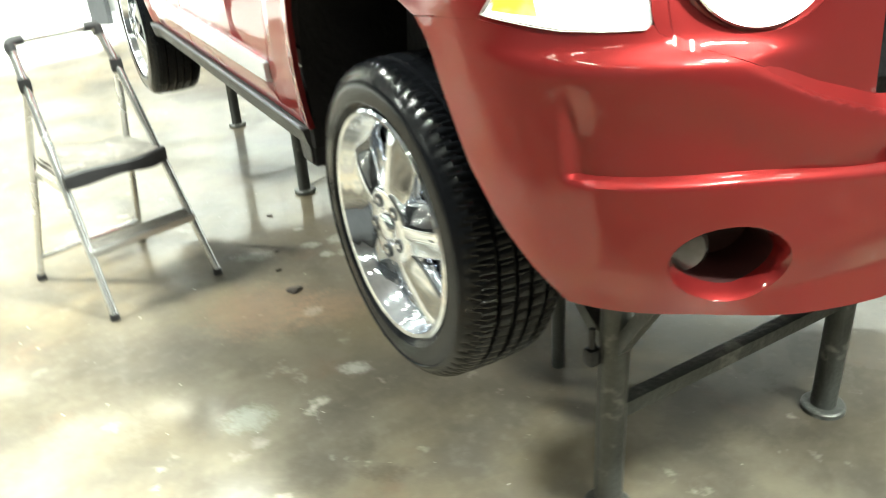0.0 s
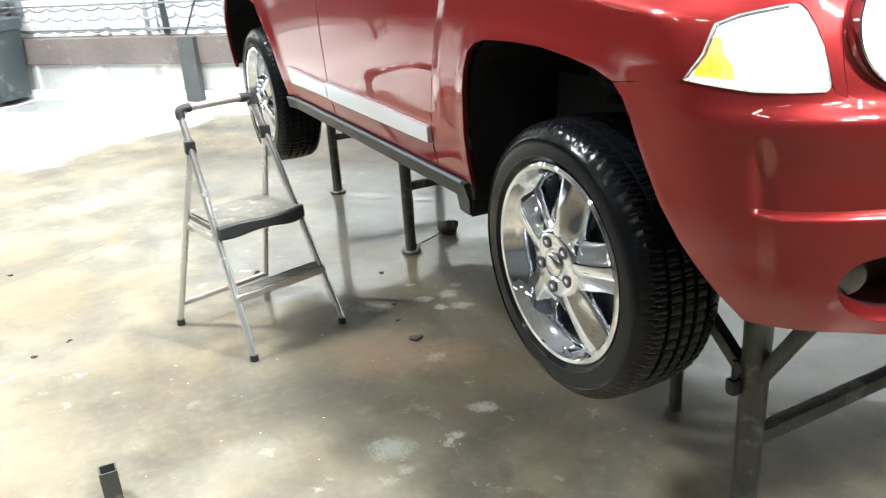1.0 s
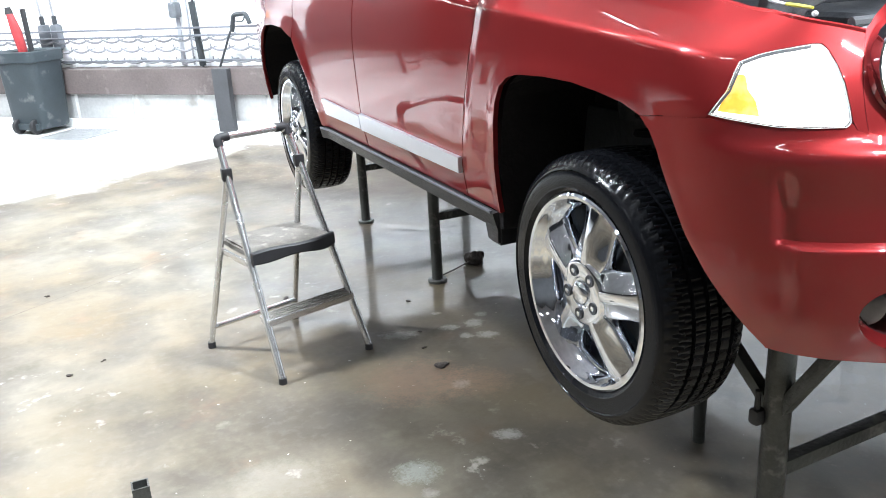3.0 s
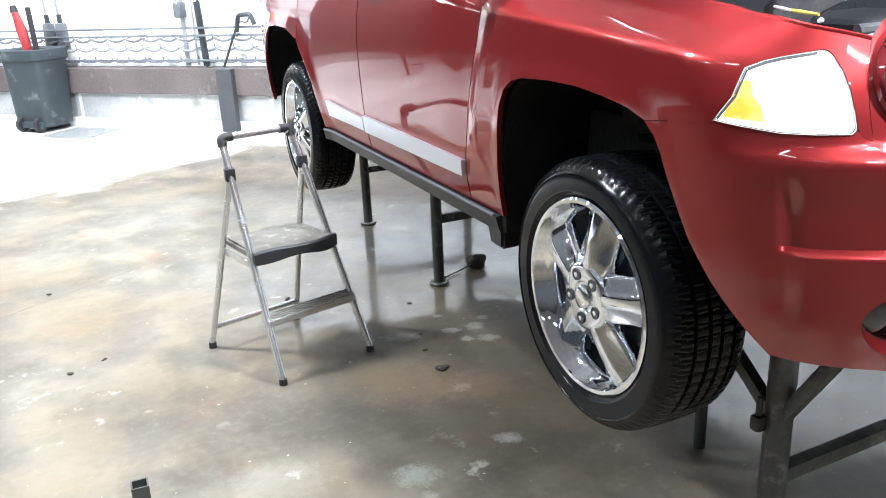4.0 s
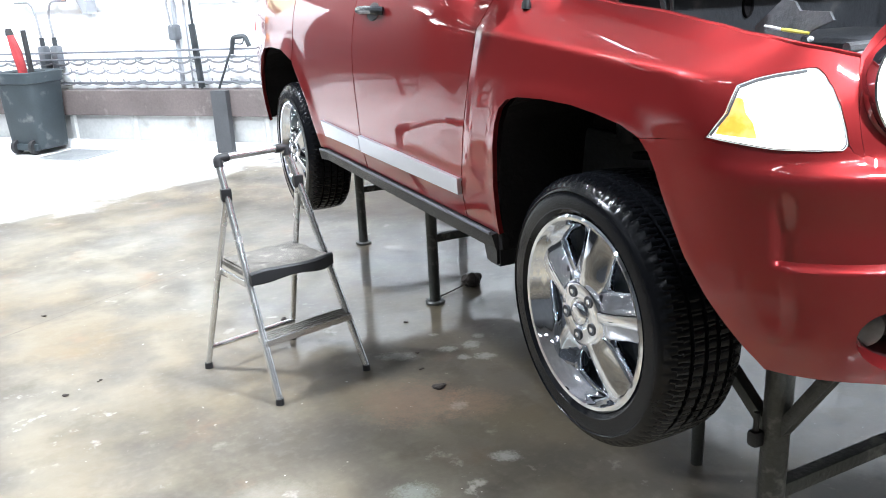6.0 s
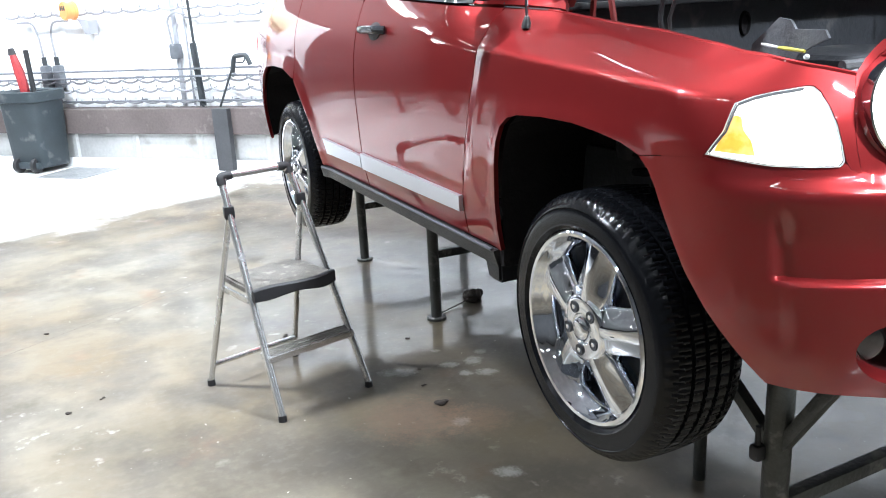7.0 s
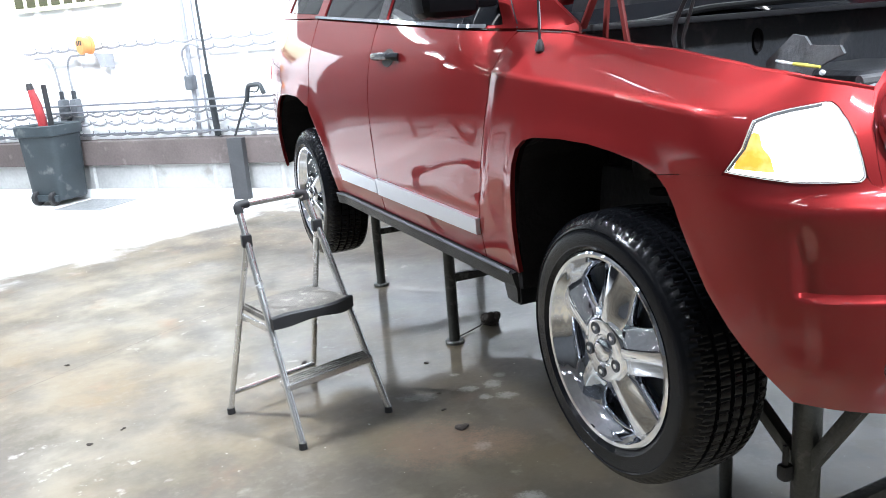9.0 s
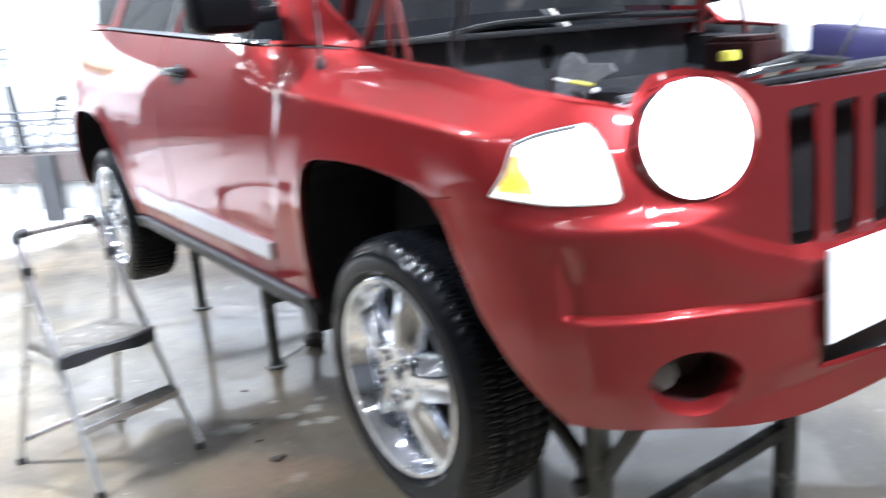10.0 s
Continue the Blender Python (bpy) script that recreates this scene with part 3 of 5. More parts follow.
def ribbed(name, a0, a1, z0, z1, depth_at, material, label, pitch=0.3, rib=0.03, top=0.06):
    """Sheet cladding with pressed ribs, on a backing."""
    bm = bmesh.new()
    prof, a = [], a0
    while a < a1:
        prof += [(a, 0), (a + pitch - top - 0.05, 0), (a + pitch - top - 0.025, rib), (a + pitch - 0.025, rib)]
        a += pitch
    prof.append((a1, 0))
    lo = [bm.verts.new(ROOM @ Vector((p, depth_at + r, z0))) for p, r in prof]
    hi = [bm.verts.new(ROOM @ Vector((p, depth_at + r, z1))) for p, r in prof]
    bl = [bm.verts.new(ROOM @ Vector((p, depth_at - 0.08, z0))) for p, r in prof]
    bh = [bm.verts.new(ROOM @ Vector((p, depth_at - 0.08, z1))) for p, r in prof]
    for i in range(len(prof) - 1):
        bm.faces.new((lo[i], lo[i + 1], hi[i + 1], hi[i]))
        bm.faces.new((hi[i], hi[i + 1], bh[i + 1], bh[i]))
        bm.faces.new((bl[i], bh[i], bh[i + 1], bl[i + 1]))
    return tagged(to_object(name, bm, material, smooth=False), label, "wall", kind="structure")


A0, A1, B0, CEILING = -15.0, 26.0, 15.0, 6.4
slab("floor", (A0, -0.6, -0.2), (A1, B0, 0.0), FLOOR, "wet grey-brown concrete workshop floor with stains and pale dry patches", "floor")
slab("ceiling", (A0, -0.6, CEILING), (A1, B0, CEILING + 0.15), CEIL, "pale grey sheet workshop ceiling", "ceiling")
ribbed("wall_north", A0, 3.6, 0.63, 2.75, -0.18, WALL, "white ribbed sheet-metal wall above a brown kerb", pitch=0.45)
# walls out of view, coloured dark so paint and glass reflect less light
ribbed("wall_far", 3.6, A1, 0.63, 2.75, -0.18, FAR_WALL, "dark grey ribbed sheet wall, out of view further along the hall", pitch=0.45)
ribbed("wall_upper", A0, A1, 2.75, CEILING, -0.18, WALL_ROOM, "dark grey ribbed sheet wall, added out of view above the white part", pitch=0.45)
slab("wall_east", (A0 - 0.2, -0.6, 0), (A0, B0, CEILING), WALL_ROOM, "plain dark workshop wall, out of view, darkened to dim reflections")
slab("wall_west", (A1, -0.6, 0), (A1 + 0.2, B0, CEILING), FAR_WALL, "plain dark workshop wall, out of view, darkened to dim reflections")
slab("wall_south", (A0 - 0.2, B0, 0), (A1 + 0.2, B0 + 0.2, CEILING), WALL_ROOM, "plain dark workshop wall, out of view, darkened to dim reflections")
ribbed("dado", A0, A1, 0.0, 0.37, -0.02, DADO_TIN, "dirty galvanised ribbed sheet along the foot of the wall", pitch=0.85, rib=0.02, top=0.04)
slab("kerb_rail", (A0, -0.2, 0.37), (A1, 0.03, 0.64), DADO_BROWN, "worn brown timber rail along the wall", "rail", bevel=0.008)
slab("foot_strip", (A0, 0.005, 0.0), (A1, 0.03, 0.10), WHITE_PLATE, "white strip along the foot of the sheet", "trim", bevel=0.004)
slab("kerb_post", (-0.205, 0.03, 0.0), (-0.02, 0.10, 0.642), POST, "dark flat steel post on the kerb", "post", bevel=0.006)


# ---- the car ----
def build_car():
    car = thing("car", "metallic red compact SUV raised on stands, bonnet open, headlamps lit", "car", at=(0, 0, 0.0))
    def pair(name, bm, material, label="", **k):
        b2 = mirrored(bm)
        r = part(name, bm, material, car, label, **k)
        part(name, b2, material, car, label, **k)
        return r

    def belt(y):
        return 1.476 + 0.062 * y

    # outlines in (s, z): the lamp, the seam over the bumper, the fender round the lamp
    lamp = [(-0.431, 1.229), (-0.502, 1.2215), (-0.562, 1.2145), (-0.629, 1.2125), (-0.682, 1.2125), (-0.690, 1.222), (-0.689, 1.248), (-0.682, 1.282), (-0.667, 1.313),
            (-0.648, 1.336), (-0.634, 1.3455), (-0.620, 1.3465), (-0.5575, 1.3385), (-0.524, 1.332), (-0.4895, 1.3205), (-0.4705, 1.2715)]
    seam = [(-0.236, 1.2045), (-0.30, 1.213), (-0.425, 1.2235), (-0.502, 1.2170), (-0.562, 1.2095), (-0.629, 1.2075), (-0.694, 1.2075), (-0.714, 1.198), (-0.79, 1.170),
            (-0.898, 1.120), (-1.0175, 1.080), (-1.13, 1.068), (S_MID, 1.064)]
    S_G = -0.714
    fender = [(0.615, 0.842), (0.610, 0.965), (0.585, 1.09), (0.512, 1.32), (0.493, 1.41), (0.490, 1.5015), (0.34, 1.4905), (0.03, 1.455), (-0.124, 1.440), (-0.271, 1.420), (-0.405, 1.4035), (-0.50, 1.3975),
              (-0.560, 1.390), (-0.602, 1.383), (-0.66, 1.3735), (S_G, 1.3625), (S_G, 1.199), (-0.696, 1.2085)] + [(p[0] - 0.001, p[1] + 0.001) for p in lamp[5:]] + \
        [(-0.428, 1.2285), (-0.425, 1.2240), (-0.30, 1.2135), (-0.235, 1.205)] + [p for p in FRONT_ARCH[::-1] if p[0] > -0.23 and p[1] > 0.9] + [(0.40, 0.842)]
    pair("front_fender", panel(fender, (), 0.008, gap=0.0006), PAINT)

    # rolled upper edge of the fender
    bm = bmesh.new()
    tube(bm, [skin(s, z, -0.003) for s, z in resample(fender[6:16], 40, False)], 0.0055, 8)
    pair("fender_lip", bm, PAINT)

    # bumper with the fog lamp opening
    s_fog = s_at(-0.635, 0.9)
    fog = ring(s_fog, 0.872, 0.098, 0.068, tilt=-0.15)
    low = [(S_MID, 0.745), (s_at(-0.40, 0.8), 0.752), (s_at(-0.62, 0.8), 0.775), (s_at(-0.78, 0.8), 0.79), (-0.53, 0.795)]
    bumper = seam + low + [p for p in FRONT_ARCH[::-1] if p[0] < -0.24 and 0.8 < p[1]]
    intake = [(S_MID - 0.01, 0.90), (s_at(-0.36, 0.9), 0.90), (s_at(-0.345, 0.9), 0.835), (S_MID - 0.01, 0.80)]
    def lift(s):
        return 0.028 * sm((NOSE_START - s - 0.45) / 0.35)     # sheet rows follow the slanting crease
    def lifted(poly):
        return [(s, z + lift(s)) for s, z in poly]
    b = part("front_bumper", both_halves(panel(lifted(bumper), [lifted(fog), lifted(intake)], 0.006, gap=0.0003, surface=lambda s, z, o: skin(s, z - lift(s), o))), PAINT, car)
    # fog pocket: a funnel from the opening, with the lamp at its outer end
    for side in (1, -1):
        bm = bmesh.new()
        def collar(bm, levels, close):
            rims = []
            for dep, k in levels:
                pts = [skin(s, z, -dep) for s, z in ring(s_fog, 0.872, 0.098 * k, 0.068 * k, tilt=-0.15)]
                rims.append([bm.verts.new((p.x * side, p.y, p.z)) for p in pts])
            for r0, r1 in zip(rims, rims[1:]):
                for k in range(len(r0)):
                    bm.faces.new((r0[k], r0[(k + 1) % len(r0)], r1[(k + 1) % len(r0)], r1[k]))
            if close:
                bm.faces.new(rims[-1])
            return bm
        part("fog_rim", collar(bm, ((0.0, 1.0), (0.006, 0.965), (0.018, 0.93), (0.034, 0.90)), False), PAINT, b, "rounded red lip of the fog lamp opening")
        part("fog_pocket", collar(bmesh.new(), ((0.034, 0.90), (0.06, 0.84), (0.095, 0.80)), True), POCKET, b, "red fog lamp recess, its shade put into the dark colour")
        bm = bmesh.new()
        c = skin(s_fog + 0.066, 0.866, -0.060)
        lathe(bm, [(0.0, -0.014), (0.02, -0.013), (0.036, -0.008), (0.042, 0.0), (0.042, 0.03), (0.0, 0.03)], 24, Matrix.Translation((c.x * side, c.y, c.z)) @ Matrix.Rotation(radians(55 * side), 4, "Z"))
        part("fog_lamp", bm, FOG, b, "grey fog lamp")
    bm = bmesh.new()
    box(bm, (-0.36, -0.70, 0.79), (0.36, -0.66, 0.91), 0.005)
    part("lower_grille", bm, BLACK, b, "black lower intake")
    bm = bmesh.new()
    prism(bm, [(-0.37, 0.90), (0.37, 0.90), (0.385, 1.085), (-0.385, 1.085)], 0, 0.008, lambda u, v, h: Vector((u, -0.772 - h + 0.10 * (u / 0.9) ** 2, v)))
    part("number_plate", bm, WHITE_PLATE, car, "blank white front plate")

    # grille panel with seven slots and the round headlamps
    gp = [(S_G, 1.3625), (-0.735, 1.388), (-0.772, 1.417), (-0.828, 1.427), (-0.885, 1.416), (-0.93, 1.394), (-0.96, 1.385), (-1.02, 1.384), (-1.18, 1.385), (S_MID, 1.388)] + [(p[0], p[1] + 0.0005) for p in seam[:6:-1]]
    s_h, z_h = -0.829, 1.307
    hole = ring(s_h, z_h, 0.108, 0.107, 48)
    slots = []
    for s in (-1.048, -1.170, (-1.170 + S_MID) / 2):
        slots.append([(s + 0.036, 1.094), (s + 0.040, 1.332), (s + 0.033, 1.341), (s - 0.033, 1.345), (s - 0.042, 1.336), (s - 0.038, 1.094), (s - 0.031, 1.086), (s + 0.029, 1.086)])
    slots.append([(S_MID + 0.034, 1.098), (S_MID + 0.038, 1.33), (S_MID + 0.02, 1.343), (S_MID - 0.01, 1.343), (S_MID - 0.01, 1.086), (S_MID + 0.018, 1.086)])
    g = part("grille_panel", both_halves(panel(gp, [hole, *slots], 0.0065, depth=0.012, gap=0.0003)), PAINT, car)
    bm = bmesh.new()
    prism(bm, [(-0.45, -0.615), (-0.2, -0.645), (0.2, -0.645), (0.45, -0.615), (0.45, -0.59), (-0.45, -0.59)], 1.08, 1.37, lambda u, v, h: Vector((u, v, h)))
    part("grille_mesh", bm, WELL, g, "black grille backing")
    for side in (1, -1):
        c = skin(s_h, z_h, 0.002)
        m = Matrix.Translation((c.x * side, c.y, c.z)) @ Matrix.Rotation(radians(70 * side), 4, "Z") @ Matrix.Rotation(radians(12), 4, "Y")
        bm = bmesh.new()
        lathe(bm, [(0.0, -0.030), (0.04, -0.027), (0.075, -0.018), (0.100, -0.003), (0.102, 0.05), (0.0, 0.06)], 48, m)
        hl = part("headlamp", bm, LENS_ON, car, "lit round headlamp")
        bm = bmesh.new()
        lathe(bm, [(0.1025, -0.003), (0.1035, -0.007), (0.106, -0.004), (0.109, 0.045), (0.1025, 0.06)], 48, m, closed=True)
        part("bezel", bm, CHROME, hl, "chrome bezel")
        bm = bmesh.new()
        rows = [[], []]
        for k in range(48):
            t = 2 * math.pi * k / 48
            p = skin(s_h + 0.1085 * math.cos(t), z_h + 0.1075 * math.sin(t), -0.002)
            q = m @ Vector((0.006, 0.105 * math.cos(t), 0.105 * math.sin(t)))
            rows[0].append(bm.verts.new((p.x * side, p.y, p.z)))
            rows[1].append(bm.verts.new(q))
        for k in range(48):
            bm.faces.new((rows[0][k], rows[0][(k + 1) % 48], rows[1][(k + 1) % 48], rows[1][k]))
        part("headlamp_surround", bm, PAINT, hl)

    # corner lamps: lit clear lens, amber wedge, pale rim
    def lampsurf(k):
        c = (sum(p[0] for p in lamp) / len(lamp), sum(p[1] for p in lamp) / len(lamp))
        return [(c[0] + (p[0] - c[0]) * k, c[1] + (p[1] - c[1]) * k) for p in lamp]
    amber = [(-0.455, 1.237), (-0.536, 1.232), (-0.530, 1.258), (-0.5145, 1.275), (-0.508, 1.298), (-0.494, 1.300)]
    for side in (1, -1):
        def one(bm):
            if side < 0:
                for v in bm.verts:
                    v.co.x = -v.co.x
            return bm
        cl = part("corner_lamp", one(lens_sheet(lamp, [(0.954, -0.02), (0.954, 0.001), (0.94, 0.0035), (0.8, 0.0045), (0.5, 0.0045), (0.25, 0.0045), (0, 0.0045)])), LENS_SIDE, car, "lit clear corner lamp")
        part("amber_reflector", one(lens_sheet(amber, [(1.0, 0.002), (0.98, 0.0062), (0.6, 0.0062), (0, 0.0062)], 48)), AMBER, cl, "amber turn signal wedge")
        inner = [(c0 * 0.90 + a0 * 0.10, c1 * 0.90 + a1 * 0.10) for c0, c1 in lamp for a0, a1 in ((-0.575, 1.272),)]
        part("lamp_inner_bezel", one(band([inner[0], inner[15], inner[14]], 0.0022, 0.0068)), FOG, cl, "thin grey inner bezel")
        part("lamp_inner_bezel", one(band([inner[14], inner[13], inner[12], inner[11]], 0.0026, 0.0068)), FOG, cl, "thin grey inner bezel")
        part("lamp_frame", one(lens_sheet(lamp, [(0.996, -0.02), (0.996, 0.0005), (0.988, 0.002), (0.972, 0.001), (0.972, -0.02)])), CLEAR, cl, "pale lamp rim")
        part("lamp_gasket", one(lens_sheet(lamp, [(0.971, -0.02), (0.971, 0.0005), (0.955, 0.0005), (0.955, -0.02)])), GASKET, cl, "thin grey line inside the lamp rim")
    # doors, quarter, sills
    front_door = [(0.620, 0.842), (1.50, 0.842), (1.505, belt(1.5) - 0.004), (0.494, belt(0.494) - 0.004), (0.497, 1.41), (0.516, 1.32), (0.589, 1.09), (0.614, 0.965)]
    rear_door = [(1.51, 0.842), (2.10, 0.842), (2.115, 0.92), (2.18, 1.05), (2.28, 1.16), (2.36, 1.22), (2.40, belt(2.4) - 0.004), (1.515, belt(1.5) - 0.004)]
    quarter = [(2.365, 1.222)] + [p for p in REAR_ARCH if p[0] > 2.395] + [(3.2, 0.83), (3.5, 0.83), (3.53, 1.2), (3.50, 1.66), (2.41, belt(2.4))]
    for line in ([(0.617, 0.90), (0.612, 0.965), (0.587, 1.09), (0.514, 1.32), (0.495, 1.41), (0.492, 1.495)], [(1.505, 0.89), (1.51, belt(1.5) - 0.02)], [(2.105, 0.90), (2.18, 1.05), (2.36, 1.22), (2.405, belt(2.4) - 0.02)], seam[1:]):
        pair("seam_flange", band(line, 0.012, -0.0016), PAINT, "red flange behind the panel gap")
    fd = pair("front_door", panel(front_door, (), 0.018, gap=0.0008, depth=0.005), PAINT)
    rd = pair("rear_door", panel(rear_door, (), 0.018, gap=0.0007, depth=0.005), PAINT)
    pair("rear_quarter", panel(quarter, (), 0.022, gap=0.0006), PAINT)
    pair("tail_lamp", panel([(3.33, 1.33), (3.47, 1.31), (3.49, 1.62), (3.37, 1.62)], (), 0.012, out=0.006, depth=0.015), TAIL, "red tail lamp lens")
    sill = [(0.43, 0.786), (2.10, 0.790), (2.10, 0.838), (0.43, 0.838)]
    pair("sill", panel(sill, (), 0.02, out=0.014, depth=0.06), BLACK, "black plastic sill")
    # thin grey tube gives the highlight along the black sill's upper edge
    bm = bmesh.new()
    tube(bm, [skin(y, 0.8365, 0.012) for y in np.linspace(0.45, 2.09, 20)], 0.0055, 8)
    pair("sill_highlight_lip", bm, PIPE, "grey lip along the sill, standing in for its edge highlight")
    for a, bb, ow in ((0.618, 1.497, fd), (1.507, 1.97, rd)):
        strip = [(a, 0.916), (bb, 0.913), (bb + (0.03 if bb > 1.6 else 0), 0.98), (a - 0.006, 0.968)]
        part("side_moulding", panel(strip, (), 0.012, out=0.014, depth=0.016), SATIN, ow, "satin silver side moulding")
    # splash guard behind the front wheel and the arch liners
    bm = bmesh.new()
    prism(bm, [(0.425, 0.735), (0.50, 0.735), (0.515, 0.80), (0.52, 0.84), (0.425, 0.84)], -0.865, -0.66, lambda u, v, h: Vector((h, u, v)))
    bmesh.ops.bevel(bm, geom=bm.edges[:], offset=0.008, segments=2, affect="EDGES")
    pair("splash_guard", bm, BLACK, "black splash guard")
    bm = bmesh.new()
    box(bm, (-0.862, 0.405, 0.79), (-0.66, 0.66, 0.93), 0.006)
    pair("sill_end", bm, WELL, "dark sill end behind the fender")
    for arch, c in ((FRONT_ARCH, 0.0), (REAR_ARCH, 2.66)):
        bm = bmesh.new()
        rows = []
        for x in (-0.872, -0.80, -0.70, -0.57):
            rows.append([bm.verts.new((max(x, skin(y, z).x + 0.018), y + (0.03 if y < -0.40 else 0), z + (0.012 if x > -0.87 else 0))) for y, z in arch])
        for r0, r1 in zip(rows, rows[1:]):
            for k in range(len(r0) - 1):
                bm.faces.new((r0[k], r0[k + 1], r1[k + 1], r1[k]))
        ys = [p[0] for p in arch]
        box(bm, (-0.58, min(ys) + 0.05, 0.80), (-0.56, max(ys), max(p[1] for p in arch) + 0.01))
        pair("arch_liner", bm, WELL, "black wheel arch liner", smooth=False)

    # handle with its cup, door mirror, aerial
    for y, ow in ((1.31, fd),):
        z = 1.446 + (y - 1.31) * 0.06
        p = Vector((-half_width(y, z), y, z))
        bm = bmesh.new()
        pts = [p + Vector((-0.004, -0.105, 0)), p + Vector((-0.028, -0.085, 0.003)), p + Vector((-0.036, 0, 0.005)), p + Vector((-0.028, 0.085, 0.003)), p + Vector((-0.004, 0.105, 0))]
        tube(bm, rounded(pts, 0.05), 0.0145, 10)
        part("door_handle", bm, HANDLE, ow, "glossy dark grey door handle")
        # black on the cup stands for the shade behind the handle
        part("handle_cup", panel(ring(y, z - 0.004, 0.062, 0.034, 16), (), 0.012, out=0.002, depth=0.004), BLACK, ow, "door handle recess, its shade given as black")
    bm = bmesh.new()
    box(bm, (-1.05, 0.52, 1.550), (-0.875, 0.63, 1.70), 0.04, seg=3)
    box(bm, (-0.90, 0.57, 1.575), (-0.80, 0.62, 1.615), 0.012)
    pair("door_mirror", bm, MIRROR_BLACK, "black door mirror")
    bm = bmesh.new()
    tube(bm, [(-0.815, 0.333, 1.448), (-0.814, 0.333, 1.462), (-0.812, 0.334, 1.478)], [0.013, 0.012, 0.006], 12)
    base = part("aerial", bm, BLACK, car, "black aerial foot")
    bm = bmesh.new()
    tube(bm, [(-0.812, 0.334, 1.474), (-0.810, 0.337, 1.72), (-0.806, 0.345, 2.2)], [0.0042, 0.004, 0.003], 8)
    part("mast", bm, CHROME, base, "thin bright aerial mast")

    # greenhouse
    win_f = [(0.56, belt(0.56) + 0.012), (1.43, belt(1.43) + 0.012), (1.43, 1.93), (1.24, 1.93), (0.62, 1.62)]
    win_r = [(1.52, belt(1.52) + 0.012), (2.32, belt(2.32) + 0.012), (2.25, 1.93), (1.52, 1.93)]
    win_q = [(2.44, belt(2.44) + 0.02), (3.1, belt(3.1) + 0.02), (2.95, 1.9), (2.36, 1.93)]
    for w in (win_f, win_r, win_q):
        pair("side_window", panel(w, (), 0.03, out=-0.006, depth=0.004), GLASS_DARK, "dark tinted side window")
    frame_poly = [(0.285, 1.489), (0.44, belt(0.44) + 0.001), (0.55, belt(0.55) + 0.001), (2.4, belt(2.4) + 0.001), (3.5, 1.67), (3.42, 1.85), (3.15, 1.99), (1.12, 1.99), (0.70, 1.78), (0.47, 1.64), (0.375, 1.56)]
    pair("window_surround", panel(frame_poly, [win_f, win_r, win_q], 0.02), PAINT)
    pair("pillar_seam", band([(0.497, 1.5035), (0.40, 1.4955), (0.30, 1.4875)], 0.0016, 0.0016), BLACK, "dark joint at the foot of the front pillar")
    pair("pillar_seam", band([(0.505, 1.510), (0.532, 1.558), (0.575, 1.64), (0.68, 1.76)], 0.0020, 0.0012), BLACK, "dark joint along the front pillar")
    pair("centre_pillar", panel([(1.432, belt(1.43) + 0.01), (1.518, belt(1.52) + 0.01), (1.518, 1.93), (1.432, 1.93)], (), 0.02, out=0.002, depth=0.006), BLACK, "black centre pillar")
    pair("belt_trim", panel([(0.60, belt(0.60) - 0.002), (2.45, belt(2.45) - 0.002), (2.45, belt(2.45) + 0.013), (0.62, belt(0.62) + 0.013)], (), 0.006 if False else 0.0125, out=0.008, depth=0.012), CHROME, "bright belt trim")
    bm = bmesh.new()
    pts = []
    for y, z in ((1.18, 1.99), (1.4, 2.02), (2.2, 2.035), (3.0, 2.01), (3.25, 1.97)):
        pts.append([bm.verts.new((x, y, z + 0.03 * (1 - (x / 0.62) ** 2))) for x in np.linspace(-0.62, 0.62, 11)])
    for r0, r1 in zip(pts, pts[1:]):
        for k in range(10):
            bm.faces.new((r0[k], r0[k + 1], r1[k + 1], r1[k]))
    bmesh.ops.solidify(bm, geom=bm.faces[:], thickness=0.03)
    part("roof", bm, PAINT, car)
    bm = bmesh.new()
    pts = []
    for y, z, w in ((0.50, 1.505, 0.72), (0.85, 1.76, 0.66), (1.17, 1.985, 0.60)):
        pts.append([bm.verts.new((x * w, y - 0.10 * (1 - x * x), z)) for x in np.linspace(-1, 1, 13)])
    for r0, r1 in zip(pts, pts[1:]):
        for k in range(12):
            bm.faces.new((r0[k], r0[k + 1], r1[k + 1], r1[k]))
    bmesh.ops.solidify(bm, geom=bm.faces[:], thickness=0.006)
    part("windscreen", bm, GLASS_DARK, car, "dark windscreen")
    bm = bmesh.new()
    box(bm, (-0.62, 3.22, 0.82), (0.62, 3.50, 1.95), 0.08, seg=3)
    part("tailgate", bm, PAINT, car)
    bm = bmesh.new()
    box(bm, (-0.60, 0.62, 0.80), (0.60, 3.2, 1.45), 0.02)
    part("cabin_floor", bm, WELL, car, "dark underbody and cabin")

    # engine bay
    bm = bmesh.new()
    box(bm, (-0.60, -0.46, 0.84), (0.60, 0.60, 1.12), 0.02)
    part("engine_bay_floor", bm, ENGINE, car, "dark engine bay floor")
    bm = bmesh.new()
    box(bm, (-0.70, 0.44, 1.05), (0.70, 0.48, 1.487), 0.006)
    part("firewall", bm, ENGINE, car, "dark grey firewall")
    bm = bmesh.new()
    box(bm, (-0.72, 0.36, 1.487), (0.72, 0.50, 1.505), 0.006)
    tube(bm, rounded([(-0.70, 0.40, 1.492), (-0.42, 0.40, 1.497), (-0.20, 0.42, 1.526), (0.2, 0.39, 1.532), (0.70, 0.37, 1.516)], 0.08), 0.011, 8)
    part("cowl", bm, BLACK, car, "black plastic cowl with a rubber seal")
